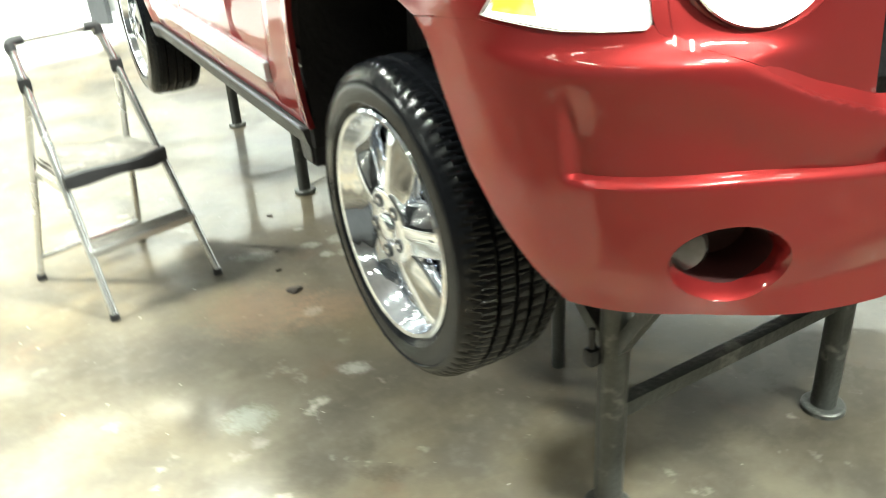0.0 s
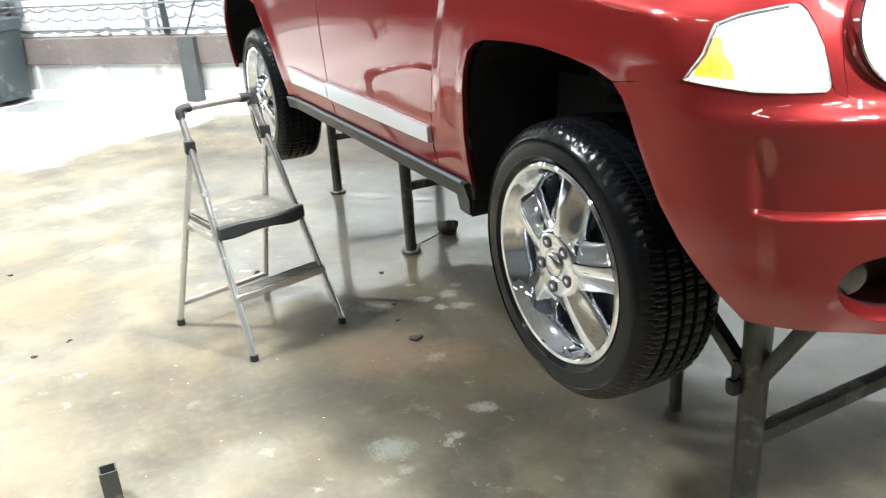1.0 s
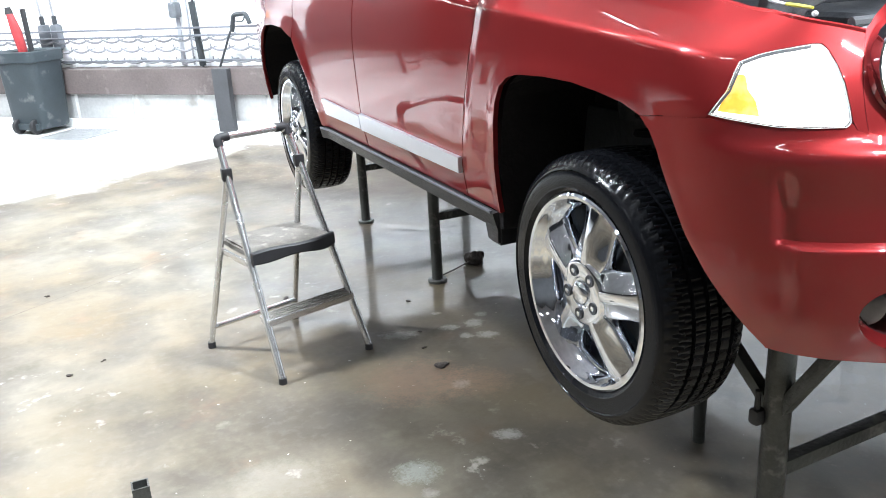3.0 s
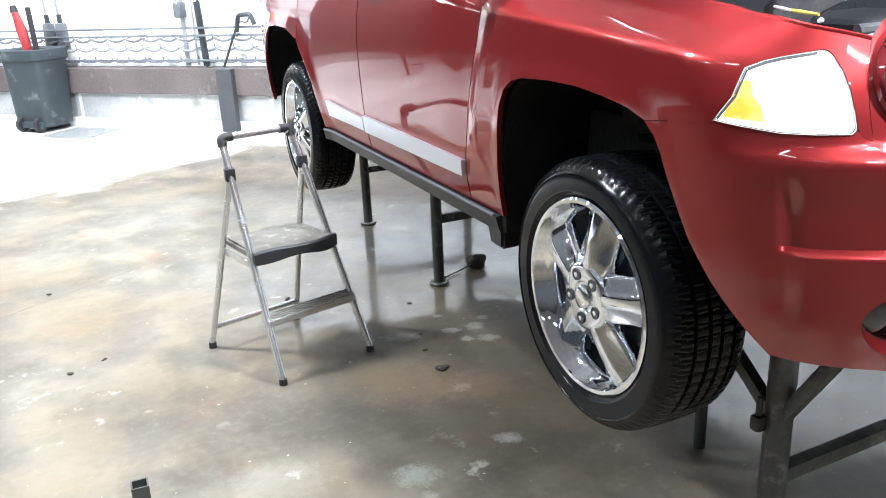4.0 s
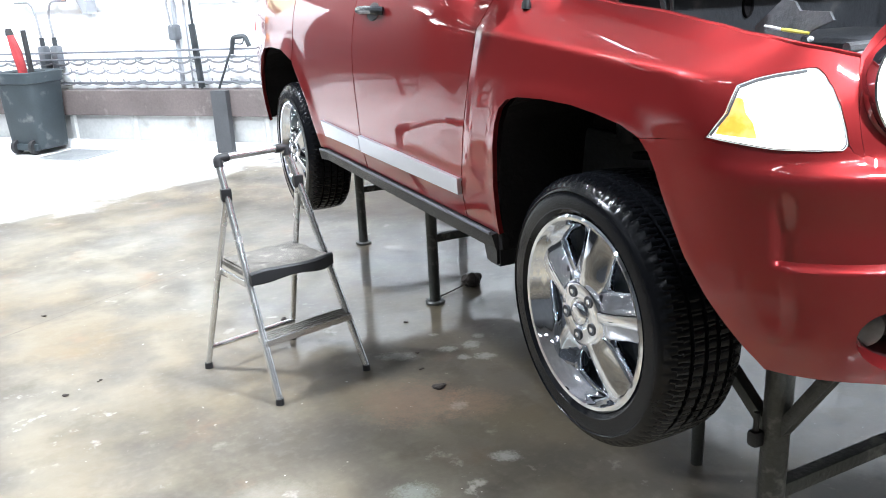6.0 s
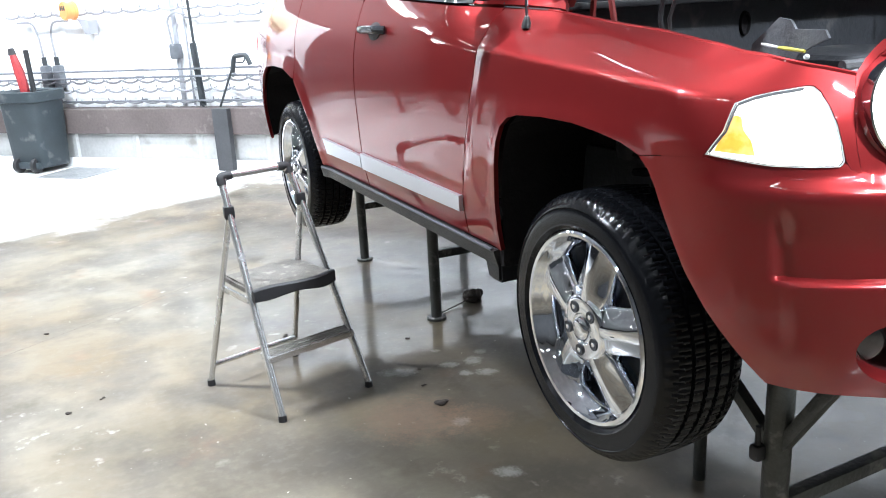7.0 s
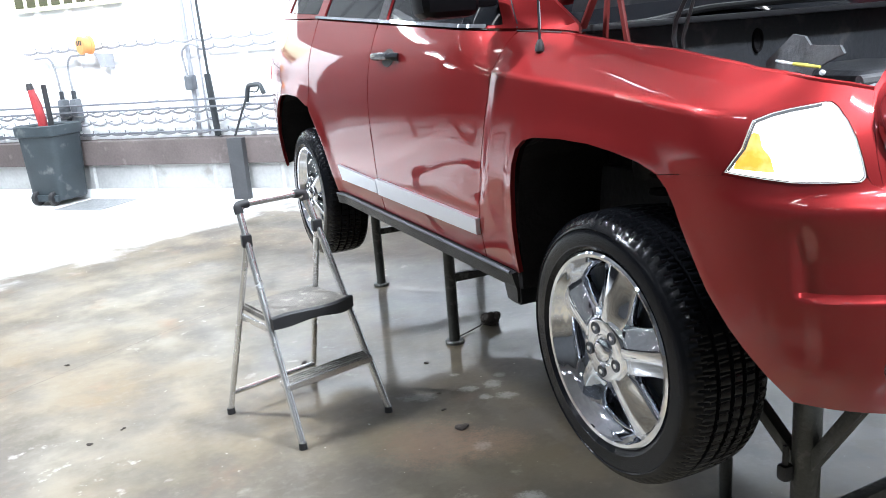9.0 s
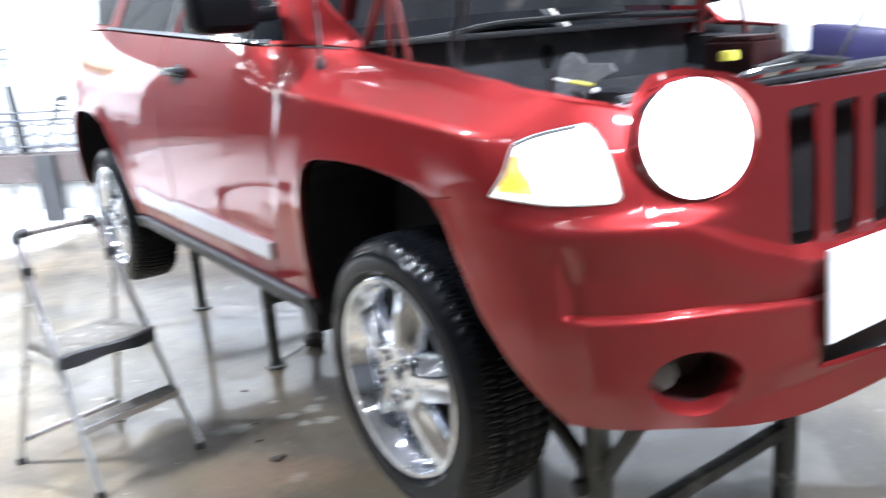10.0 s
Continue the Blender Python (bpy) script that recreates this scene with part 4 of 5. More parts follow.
    for side in (1, -1):
        bm = bmesh.new()
        rows = []
        for y in np.linspace(-0.70, 0.46, 30):
            zh = float(np.interp(y, [-0.714, -0.66, -0.602, -0.50, -0.405, -0.271, -0.124, 0.03, 0.34, 0.43], [1.3625, 1.3735, 1.383, 1.3975, 1.4035, 1.420, 1.440, 1.455, 1.481, 1.490])) - 0.003
            p = skin(float(y), zh)
            u = Vector((1, 0, 0)) if y > -0.3 else Vector((1, 0.5 * sm((-0.3 - y) / 0.2), 0)).normalized()
            rows.append([bm.verts.new(((p.x + u.x * a) * side, p.y + u.y * a, b)) for a, b in ((0.0, zh), (0.03, zh - 0.004), (0.045, zh - 0.03), (0.075, zh - 0.04), (0.09, max(zh - 0.14, 1.285)), (0.20, 1.275), (0.21, 1.10))])
        for r0, r1 in zip(rows, rows[1:]):
            for k in range(6):
                bm.faces.new((r0[k], r0[k + 1], r1[k + 1], r1[k]))
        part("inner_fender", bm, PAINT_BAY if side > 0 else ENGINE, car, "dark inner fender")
        bm = bmesh.new()
        lathe(bm, [(0.0, -0.02), (0.05, -0.02), (0.06, 0.0), (0.09, 0.012), (0.10, 0.05), (0.105, 0.2)], 28, Matrix.Translation((-0.50 * side, 0.20, 1.30)) @ Matrix.Rotation(radians(90), 4, "Y"))
        part("strut_tower", bm, ENGINE, car, "dark strut tower")
        # bonnet hinge
        bm = bmesh.new()
        beam(bm, (-0.66 * side, 0.40, 1.45), (-0.66 * side, 0.27, 1.62), 0.022, 0.010)
        beam(bm, (-0.66 * side, 0.165, 1.44), (-0.66 * side, 0.215, 1.64), 0.017, 0.010)
        beam(bm, (-0.62 * side, 0.32, 1.45), (-0.62 * side, 0.30, 1.62), 0.018, 0.010)
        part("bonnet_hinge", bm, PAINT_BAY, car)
    bm = bmesh.new()
    tube(bm, [(-0.56, -0.42, 1.36), (-0.3, -0.50, 1.372), (0.3, -0.50, 1.372), (0.56, -0.42, 1.36)], 0.014, 10)
    box(bm, (-0.5, -0.50, 1.15), (0.5, -0.44, 1.36), 0.01)
    rs = part("radiator_support", bm, ENGINE, car, "dark radiator support")
    bm = bmesh.new()
    tube(bm, [(-0.47, -0.585, 1.386), (-0.40, -0.60, 1.398), (-0.28, -0.61, 1.402), (-0.14, -0.62, 1.398)], [0.006, 0.012, 0.012, 0.008], 10)
    part("latch_bar", bm, CHROME, rs, "bright latch bar over the grille")
    bm = bmesh.new()
    prism(bm, [(0.055, 1.345), (0.045, 1.384), (-0.036, 1.446), (-0.071, 1.440), (-0.088, 1.419), (-0.172, 1.417), (-0.184, 1.399), (-0.143, 1.382), (-0.10, 1.36), (-0.09, 1.335)], -0.326, -0.318, lambda u, v, h: Vector((h, u, v)))
    part("engine_bracket", bm, ENGINE_GREY, car, "dusty grey pressed bracket")
    bm = bmesh.new()
    tube(bm, [(-0.36, -0.150, 1.3715), (-0.36, -0.10, 1.376), (-0.36, -0.072, 1.3785)], [0.0035, 0.0048, 0.004], 8)
    part("hose", bm, YELLOW, car, "yellow-green hose")
    bm = bmesh.new()
    tube(bm, [(-0.36, -0.072, 1.3785), (-0.36, -0.04, 1.3825), (-0.36, -0.018, 1.386)], [0.0032, 0.0045, 0.003], 8)
    part("cable", bm, WHITE_PLATE, car, "white cable end beside the hose")
    bm = bmesh.new()
    lathe(bm, [(0.0, -0.007), (0.005, -0.006), (0.007, 0.0), (0.005, 0.005), (0.0, 0.006)], 14, Matrix.Translation((-0.36, -0.157, 1.359)))
    part("clip", bm, WHITE_PLATE, car, "small white plastic clip")
    # oval opening in the firewall, with its rubber lip
    AT = Matrix.Translation((0.030, 0.440, 1.417)) @ Matrix.Rotation(radians(-90), 4, "Z") @ Matrix.Diagonal((1, 0.55, 1, 1))
    bm = bmesh.new()
    lathe(bm, [(0.0, 0.001), (0.027, 0.001), (0.030, 0.010), (0.035, 0.010), (0.038, 0.0)], 28, AT)
    part("grommet", bm, WELL, car, "black oval rubber grommet")
    # ribbed metal back of the round headlamp and a bulb holder
    bm = bmesh.new()
    prof = [(0.0, -0.075)]
    for k in range(7):
        r = 0.030 + 0.005 * k
        prof += [(r, -0.07 + 0.018 * k), (r + 0.003, -0.062 + 0.018 * k), (r, -0.056 + 0.018 * k)]
    lathe(bm, prof, 32, Matrix.Translation((-0.545, -0.47, 1.300)) @ Matrix.Rotation(radians(90), 4, "Z"))
    part("headlamp_back", bm, ENGINE_GREY, car, "ribbed grey back of the headlamp")
    # clutter on the far side: fuse box, reservoir with a pale cap, coolant pipe
    bm = bmesh.new()
    box(bm, (0.38, -0.06, 1.32), (0.54, 0.12, 1.425), 0.015)
    box(bm, (0.395, -0.045, 1.425), (0.525, 0.105, 1.442), 0.008)
    part("fuse_box", bm, POCKET, car, "dark red fuse box with a lid")
    bm = bmesh.new()
    lathe(bm, [(0.0, -0.05), (0.045, -0.05), (0.05, -0.03), (0.05, 0.03), (0.03, 0.045), (0.0, 0.045)], 20, Matrix.Translation((0.585, -0.05, 1.415)) @ Matrix.Rotation(radians(90), 4, "Y"))
    part("reservoir", bm, WHITE_PLATE, car, "milky white fluid reservoir")
    bm = bmesh.new()
    tube(bm, rounded([(0.16, -0.22, 1.36), (0.30, -0.26, 1.385), (0.42, -0.20, 1.37), (0.56, -0.24, 1.35)], 0.04), 0.014, 10)
    part("coolant_hose", bm, BLACK, car, "black coolant hose")
    bm = bmesh.new()
    box(bm, (-0.34, -0.32, 1.10), (0.30, 0.32, 1.30), 0.04, seg=3)
    box(bm, (-0.20, -0.2, 1.30), (0.2, 0.2, 1.35), 0.03, seg=3)
    part("engine_cover", bm, ENGINE, car, "black engine cover")
    bm = bmesh.new()
    box(bm, (0.30, -0.30, 1.12), (0.52, -0.02, 1.32), 0.015)
    part("battery", bm, ENGINE, car, "black battery")
    bm = bmesh.new()
    lathe(bm, [(0.0, -0.02), (0.03, -0.02), (0.034, -0.012), (0.034, 0.012), (0, 0.012)], 20, Matrix.Translation((0.2, -0.108, 1.395)) @ Matrix.Scale(0.8, 4) @ Matrix.Rotation(radians(90), 4, "Y"))
    part("filler_cap", bm, YELLOW, car, "yellow filler cap")
    bm = bmesh.new()
    tube(bm, [(-0.64, 0.0, 1.40), (-0.64, 0.02, 1.46), (-0.64, 0.012, 1.50), (-0.64, -0.024, 1.55), (-0.62, -0.03, 1.9)], 0.006, 8)
    tube(bm, [(-0.64, -0.02, 1.40), (-0.64, -0.012, 1.46), (-0.64, -0.03, 1.50), (-0.64, -0.05, 1.55), (-0.62, -0.06, 1.9)], 0.0045, 8)
    part("washer_hose", bm, BLACK, car, "black rubber hoses rising from the bay")
    # raised bonnet
    bm = bmesh.new()
    rows = []
    for t in np.linspace(0, 1, 14):
        y, z = 0.42 - 0.40 * t, 1.56 + 0.96 * t + 0.05 * math.sin(math.pi * t)
        w = 0.70 - 0.06 * t
        rows.append([bm.verts.new((x * w, y - 0.04 * (1 - x * x), z + 0.02 * (1 - x * x))) for x in np.linspace(-1, 1, 15)])
    for r0, r1 in zip(rows, rows[1:]):
        for k in range(14):
            bm.faces.new((r0[k], r0[k + 1], r1[k + 1], r1[k]))
    bmesh.ops.solidify(bm, geom=bm.faces[:], thickness=0.025)
    part("bonnet", bm, PAINT, car, "raised red bonnet")
    bm = bmesh.new()
    rows = []
    for t in np.linspace(0.0, 0.97, 14):
        y, z = 0.42 - 0.40 * t, 1.56 + 0.96 * t + 0.05 * math.sin(math.pi * t)
        w = 0.68 - 0.06 * t
        rows.append([bm.verts.new((x * w, y - 0.04 * (1 - x * x) - 0.035, z + 0.02 * (1 - x * x) - 0.02)) for x in np.linspace(-1, 1, 15)])
    for r0, r1 in zip(rows, rows[1:]):
        for k in range(14):
            bm.faces.new((r0[k], r0[k + 1], r1[k + 1], r1[k]))
    bmesh.ops.solidify(bm, geom=bm.faces[:], thickness=0.012)
    part("bonnet_liner", bm, ENGINE, car, "dark grey felt liner under the bonnet")
    bm = bmesh.new()
    tube(bm, [(0.6, -0.177, 1.335), (0.45, -0.342, 1.49), (0.20, -0.30, 2.0), (0.1, -0.1, 2.36)], 0.006, 8)
    part("prop_rod", bm, ALU, car, "thin grey bonnet prop rod")

    # underside and suspension
    bm = bmesh.new()
    box(bm, (-0.62, -0.42, 0.80), (0.62, 3.3, 0.86), 0.02)
    for y in (0.0, 2.635):
        tube(bm, [(-0.70, y, 0.72), (-0.45, y + 0.02, 0.80), (0.45, y + 0.02, 0.80), (0.70, y, 0.72)], 0.028, 10)
        for side in (1, -1):
            beam(bm, (0.66 * side, y + 0.02, 0.70), (0.3 * side, y + 0.12, 0.82), 0.07, 0.03)
            tube(bm, [(0.64 * side, y + 0.03, 0.76), (0.58 * side, y + 0.05, 1.18)], 0.03, 12)
            spring = [((0.63 - 0.03 * k / 60) * side + 0.065 * math.cos(k * 0.6), y + 0.04 + 0.065 * math.sin(k * 0.6), 0.95 + 0.24 * k / 60) for k in range(61)]
            tube(bm, spring, 0.008, 6)
    part("underbody", bm, WELL, car, "dark underbody and suspension", smooth=True)
    return car


def build_wheel(car, hub, side, phase):
    """Five-spoke chrome wheel: local x points inwards."""
    m = Matrix.Translation(hub) @ (Matrix.Identity(4) if side > 0 else Matrix.Rotation(math.pi, 4, "Z"))
    bm = bmesh.new()
    seg = 432
    prof = [(0.237, 0.198), (0.236, 0.010), (0.246, -0.003), (0.255, -0.0085), (0.2575, -0.0112), (0.261, -0.0105), (0.284, -0.0125), (0.297, -0.0085), (0.2995, -0.0112), (0.303, -0.0098), (0.308, -0.005), (0.3105, -0.0025),
            (0.316, 0.000), (0.323, 0.007), (0.330, 0.018), (0.3335, 0.030), (0.3345, 0.047), (0.3265, 0.049), (0.3265, 0.056), (0.3350, 0.058), (0.336, 0.084), (0.3275, 0.086), (0.3275, 0.094), (0.336, 0.096),
            (0.336, 0.116), (0.3275, 0.118), (0.3275, 0.126), (0.3355, 0.128), (0.3345, 0.152), (0.3265, 0.154), (0.3265, 0.162), (0.3335, 0.164), (0.330, 0.188), (0.321, 0.201), (0.290, 0.214), (0.26, 0.208)]
    rings = lathe(bm, prof, seg, closed=True)
    for i, (r, x) in enumerate(prof):
        if i < 12 or r < 0.316:
            continue
        slant = round(x * 160)                 # cross grooves run askew, deeper at the shoulders
        deep = 0.0045 if x < 0.05 or x > 0.16 else 0.0035
        for k, v in enumerate(rings[i]):
            cut = (k + slant) % 6 == 0
            if cut and r > 0.3275 or cut and x < 0.02:
                f = (r - deep) / r
                v.co.y *= f
                v.co.z *= f
    for v in bm.verts:
        v.co = m @ v.co
    w_t = part("tyre", bm, RUBBER, None, "black tyre with block tread", angle=28)
    wheel = new("wheel", None)
    wheel.empty_display_size = 0.1
    wheel.parent = car
    w_t.parent = wheel
    bm = bmesh.new()
    lathe(bm, [(0.236, 0.012), (0.2435, 0.004), (0.2435, -0.004), (0.238, -0.008), (0.230, -0.006), (0.226, 0.004), (0.219, 0.014), (0.214, 0.030), (0.208, 0.034), (0.205, 0.06), (0.196, 0.11), (0.196, 0.195), (0.236, 0.205)], 72, m, closed=True)
    rim = part("rim", bm, CHROME, wheel, "bright chrome rim", angle=50)
    for k in range(5):
        a = radians(phase + 72 * k)
        bm = bmesh.new()
        rows = []
        for r, w, x, d in ((0.060, 0.046, 0.002, 0.004), (0.082, 0.060, 0.002, 0.008), (0.105, 0.060, 0.004, 0.014), (0.14, 0.059, 0.009, 0.020), (0.175, 0.064, 0.015, 0.022), (0.2, 0.076, 0.021, 0.020), (0.218, 0.092, 0.026, 0.016)):
            sect = [(-w, x + d + 0.040), (-w * 0.98, x + d + 0.010), (-w * 0.92, x + d + 0.002), (-w * 0.85, x + d), (-w * 0.30, x + 0.001), (-w * 0.22, x - 0.003), (-w * 0.12, x - 0.004),
                    (w * 0.12, x - 0.004), (w * 0.22, x - 0.003), (w * 0.30, x + 0.001), (w * 0.85, x + d), (w * 0.92, x + d + 0.002), (w * 0.98, x + d + 0.010), (w, x + d + 0.040)]
            rows.append([bm.verts.new(m @ Vector((xx, -(r * math.cos(a) - u * math.sin(a)), r * math.sin(a) + u * math.cos(a)))) for u, xx in sect])
        for r0, r1 in zip(rows, rows[1:]):
            for j in range(len(r0) - 1):
                bm.faces.new((r0[j], r0[j + 1], r1[j + 1], r1[j]))
            bm.faces.new((r0[-1], r0[0], r1[0], r1[-1]))
        bm.faces.new(rows[0][::-1])
        bm.faces.new(rows[-1])
        part("spoke", bm, CHROME, rim, angle=45)
        bm = bmesh.new()
        b = a + radians(36)
        c = Vector((-0.004, -0.057 * math.cos(b), 0.057 * math.sin(b)))
        lathe(bm, [(0.0, 0.012), (0.007, 0.012), (0.0075, -0.001), (0.0065, -0.003), (0.0, -0.0035)], 6, m @ Matrix.Translation(c))
        nut = part("lug_nut", bm, CHROME, rim, smooth=False)
        bm = bmesh.new()
        lathe(bm, [(0.0, 0.0), (0.0120, 0.0), (0.0135, -0.0010), (0.0150, -0.0008), (0.0160, 0.006)], 20, m @ Matrix.Translation(c + Vector((-0.001, 0, 0))))
        part("lug_recess", bm, ENGINE, rim, "dark lug recess")
    bm = bmesh.new()
    lathe(bm, [(0.0, -0.014), (0.018, -0.0135), (0.027, -0.010), (0.030, -0.005), (0.031, 0.001), (0.036, 0.002), (0.040, -0.002), (0.074, -0.003), (0.083, 0.001), (0.089, 0.012), (0.092, 0.05)], 48, m)
    part("hub", bm, CHROME, rim, "chrome hub with centre cap", angle=40)
    bm = bmesh.new()
    lathe(bm, [(0.05, 0.075), (0.15, 0.075), (0.15, 0.095), (0.05, 0.095)], 48, m, closed=True)
    lathe(bm, [(0.0, 0.13), (0.195, 0.13)], 40, m)
    part("brake_disc", bm, ENGINE, wheel, "dark brake disc")
    return wheel


car = build_car()
build_wheel(car, (-0.87, 0.003, 0.742), 1, 12)
build_wheel(car, (-0.87, 2.635, 0.755), 1, 40)
build_wheel(car, (0.87, 0.0, 0.737), -1, 25)
build_wheel(car, (0.87, 2.635, 0.755), -1, 5)


# ---- steel stands under the car ----
def stand(legs, top, tie_z, label, braces=False, radius=0.028, tie=0.038, reach=(0.20, 0.42), back_leg=None):
    e = thing("vehicle_stand", label, "stand", "steel vehicle stands", at=(legs[0][0], legs[0][1], 0))
    o = Vector((legs[0][0], legs[0][1], 0))
    def shift(bm):
        for v in bm.verts:
            v.co -= o
        return bm
    for x, y in legs:
        bm = bmesh.new()
        tube(bm, [(x, y, 0.008), (x, y, top)], radius, 20)
        part("leg", shift(bm), STEEL, e)
        bm = bmesh.new()
        tube(bm, [(x, y, 0.0), (x, y, 0.012), (x, y, 0.016)], [radius * 1.75, radius * 1.75, radius * 1.6], 20)
        part("base_plate", shift(bm), STEEL, e, "round rusty base plate")
    (x0, y0), (x1, y1) = legs[0], legs[-1]
    bm = bmesh.new()
    beam(bm, (x0, y0, tie_z[0]), (x1, y1, tie_z[1]), tie, tie)
    part("tie_bar", shift(bm), STEEL, e, "scuffed steel tie bar")
    bm = bmesh.new()
    beam(bm, (x0 - 0.06, y0, top + 0.03), (x1 + 0.06, y1, top + 0.03), 0.08, 0.06)
    part("top_beam", shift(bm), STEEL, e)
    if back_leg:
        x, y = back_leg
        bm = bmesh.new()
        tube(bm, [(x, y, 0.0), (x, y, top)], 0.02, 16)
        part("leg", shift(bm), STEEL, e)
        bm = bmesh.new()
        beam(bm, (x, y, top + 0.03), (x, y0, top + 0.03), 0.05, 0.05)
        part("cross_beam", shift(bm), STEEL, e)
        bm = bmesh.new()
        box(bm, (x0 - 0.060, y0 + 0.005, 0.42), (x0 - 0.026, y0 + 0.035, 0.462), 0.010)
        tube(bm, [(x0 - 0.045, y0 + 0.02, 0.455), (x0 - 0.045, y0 + 0.02, 0.51)], 0.007, 8)
        part("clamp", shift(bm), GRIP, e, "black screw clamp")
    for x, y in legs:
        if braces:
            for d, far in zip((-1, 1), reach):
                bm = bmesh.new()
                beam(bm, (x, y, top - 0.30), (x, y + far * d, top + 0.02), 0.032, 0.032)
                part("brace", shift(bm), STEEL, e)
        else:
            bm = bmesh.new()
            prism(bm, [(-0.09, top), (0.09, top), (0.036, top - 0.10), (-0.036, top - 0.10)], -0.006, 0.006, lambda u, v, h: Vector((x + u, y + h, v)) - o)
            part("gusset", bm, STEEL, e)
    return e


stand([(-0.385, 2.01), (0.385, 2.01)], 0.74, (0.34, 0.34), "grey steel tube stand holding the middle of the car")
stand([(-0.347, 3.19), (0.347, 3.19)], 0.74, (0.35, 0.35), "grey steel tube stand holding the rear of the car")
stand([(-0.500, -0.279), (0.220, -0.311)], 0.74, (0.29, 0.35), "scuffed grey steel stand with diagonal braces under the bumper", braces=True, radius=0.033, back_leg=(-0.25, 0.25))


# ---- folding step stool ----
def build_stool():
    foot_f, foot_r, foot_l = Vector((-1.353, 1.338, 0)), Vector((-0.954, 1.456, 0)), Vector((-1.542, 1.823, 0))
    across = foot_r - foot_f
    foot_b = foot_l + across
    tj, tj2 = Vector((-1.409, 1.626, 0.79)), Vector((-1.103, 1.70, 0.79))
    top_l, top_r = Vector((-1.420, 1.665, 0.925)), Vector((-1.135, 1.735, 0.925))
    o = Vector((-1.25, 1.58, 0))
    e = thing("step_stool", "silver aluminium folding step stool with worn dark tread, standing open", "step stool", at=o)
    def add(name, bm, material, label=""):
        for v in bm.verts:
            v.co -= o
        return part(name, bm, material, e, label)
    bm = bmesh.new()
    tube(bm, rounded([foot_f + Vector((0, 0, 0.02)), tj, top_l, top_r, tj2, foot_r + Vector((0, 0, 0.02))], 0.045, 6), 0.0148, 12)
    add("front_frame", bm, ALU)
    bm = bmesh.new()
    k = 0.20
    tube(bm, [tj + Vector((0, 0.01, -0.02)), foot_l + Vector((0, 0, 0.02))], 0.0128, 12)
    add("rear_leg", bm, ALU)
    bm = bmesh.new()
    tube(bm, [tj2 + Vector((0, 0.01, -0.02)), foot_b + Vector((0, 0, 0.02))], 0.0128, 12)
    add("rear_leg", bm, ALU)
    bm = bmesh.new()
    p, q = foot_l.lerp(tj, 0.13), foot_b.lerp(tj2, 0.13)
    tube(bm, [p, q], 0.011, 10)
    add("rear_bar", bm, ALU)
    for c, d in ((top_l, (top_r - top_l)), (top_r, (top_l - top_r))):
        bm = bmesh.new()
        n = d.normalized()
        down = (tj - top_l).normalized()
        tube(bm, rounded([c + down * 0.035, c + down * 0.002, c + n * 0.045], 0.04, 6), 0.0185, 12)
        add("corner_grip", bm, GRIP, "black rubber corner grip")
    for c in (tj, tj2):
        bm = bmesh.new()
        box(bm, c + Vector((-0.02, -0.018, -0.028)), c + Vector((0.02, 0.022, 0.022)), 0.006)
        add("hinge_block", bm, GRIP, "black plastic hinge")
    for f in (foot_f, foot_r, foot_l, foot_b):
        bm = bmesh.new()
        tube(bm, [f, f + Vector((0, 0, 0.026))], [0.0175, 0.016], 12)
        add("foot", bm, GRIP, "black rubber foot")
    # tread: a curved-edged platform
    z = 0.50
    fl, fr = foot_f.lerp(tj, 0.59), foot_r.lerp(tj2, 0.59)
    u = (fr - fl).normalized()
    back = Vector((-u.y, u.x, 0)).normalized()
    wide = (fr - fl).length
    bm = bmesh.new()
    poly = []
    n = 16
    for i in range(n + 1):
        t = i / n
        poly.append((t * wide, -0.045 + 0.018 * math.sin(t * math.pi * 2 + 0.6)))
    poly += [(wide - 0.01, 0.25), (0.01, 0.25)]
    prism(bm, poly, z - 0.035, z, lambda a, b, h: Vector((fl.x, fl.y, 0)) + u * a + back * b + Vector((0, 0, h)))
    bmesh.ops.bevel(bm, geom=[ed for ed in bm.edges if abs(ed.verts[0].co.z - ed.verts[1].co.z) < 1e-5], offset=0.008, segments=2, affect="EDGES")
    add("tread", bm, STEP, "worn grey rubber tread with scuffs")
    bm = bmesh.new()
    rows = []
    for i in range(25):
        t = i / 24
        f = -0.045 + 0.018 * math.sin(t * math.pi * 2 + 0.6)
        base = Vector((fl.x, fl.y, 0)) + u * (t * (wide + 0.012) - 0.006)
        rows.append([bm.verts.new(base + back * (f + db) + Vector((0, 0, z + h))) for db, h in ((0.012, 0.0015), (-0.002, 0.002), (-0.008, -0.004), (-0.009, -0.040 - 0.008 * math.sin(t * 9)), (-0.004, -0.046 - 0.008 * math.sin(t * 9)), (0.012, -0.040))])
    for r0, r1 in zip(rows, rows[1:]):
        for k in range(6):
            bm.faces.new((r0[k], r0[(k + 1) % 6], r1[(k + 1) % 6], r1[k]))
    bm.faces.new(rows[0]); bm.faces.new(rows[-1][::-1])
    add("tread_edge", bm, GRIP, "black rubber nosing on the tread")
    bm = bmesh.new()
    a, b = fl + back * 0.23 + Vector((0, 0, -0.02)), fl.lerp(fl, 1)
    beam(bm, Vector((fl.x, fl.y, z - 0.045)) - u * 0.012, Vector((fl.x, fl.y, z - 0.045)) + back * 0.25 - u * 0.012, 0.012, 0.025, 0.002)
    add("tread_arm", bm, ALU)
    bm = bmesh.new()
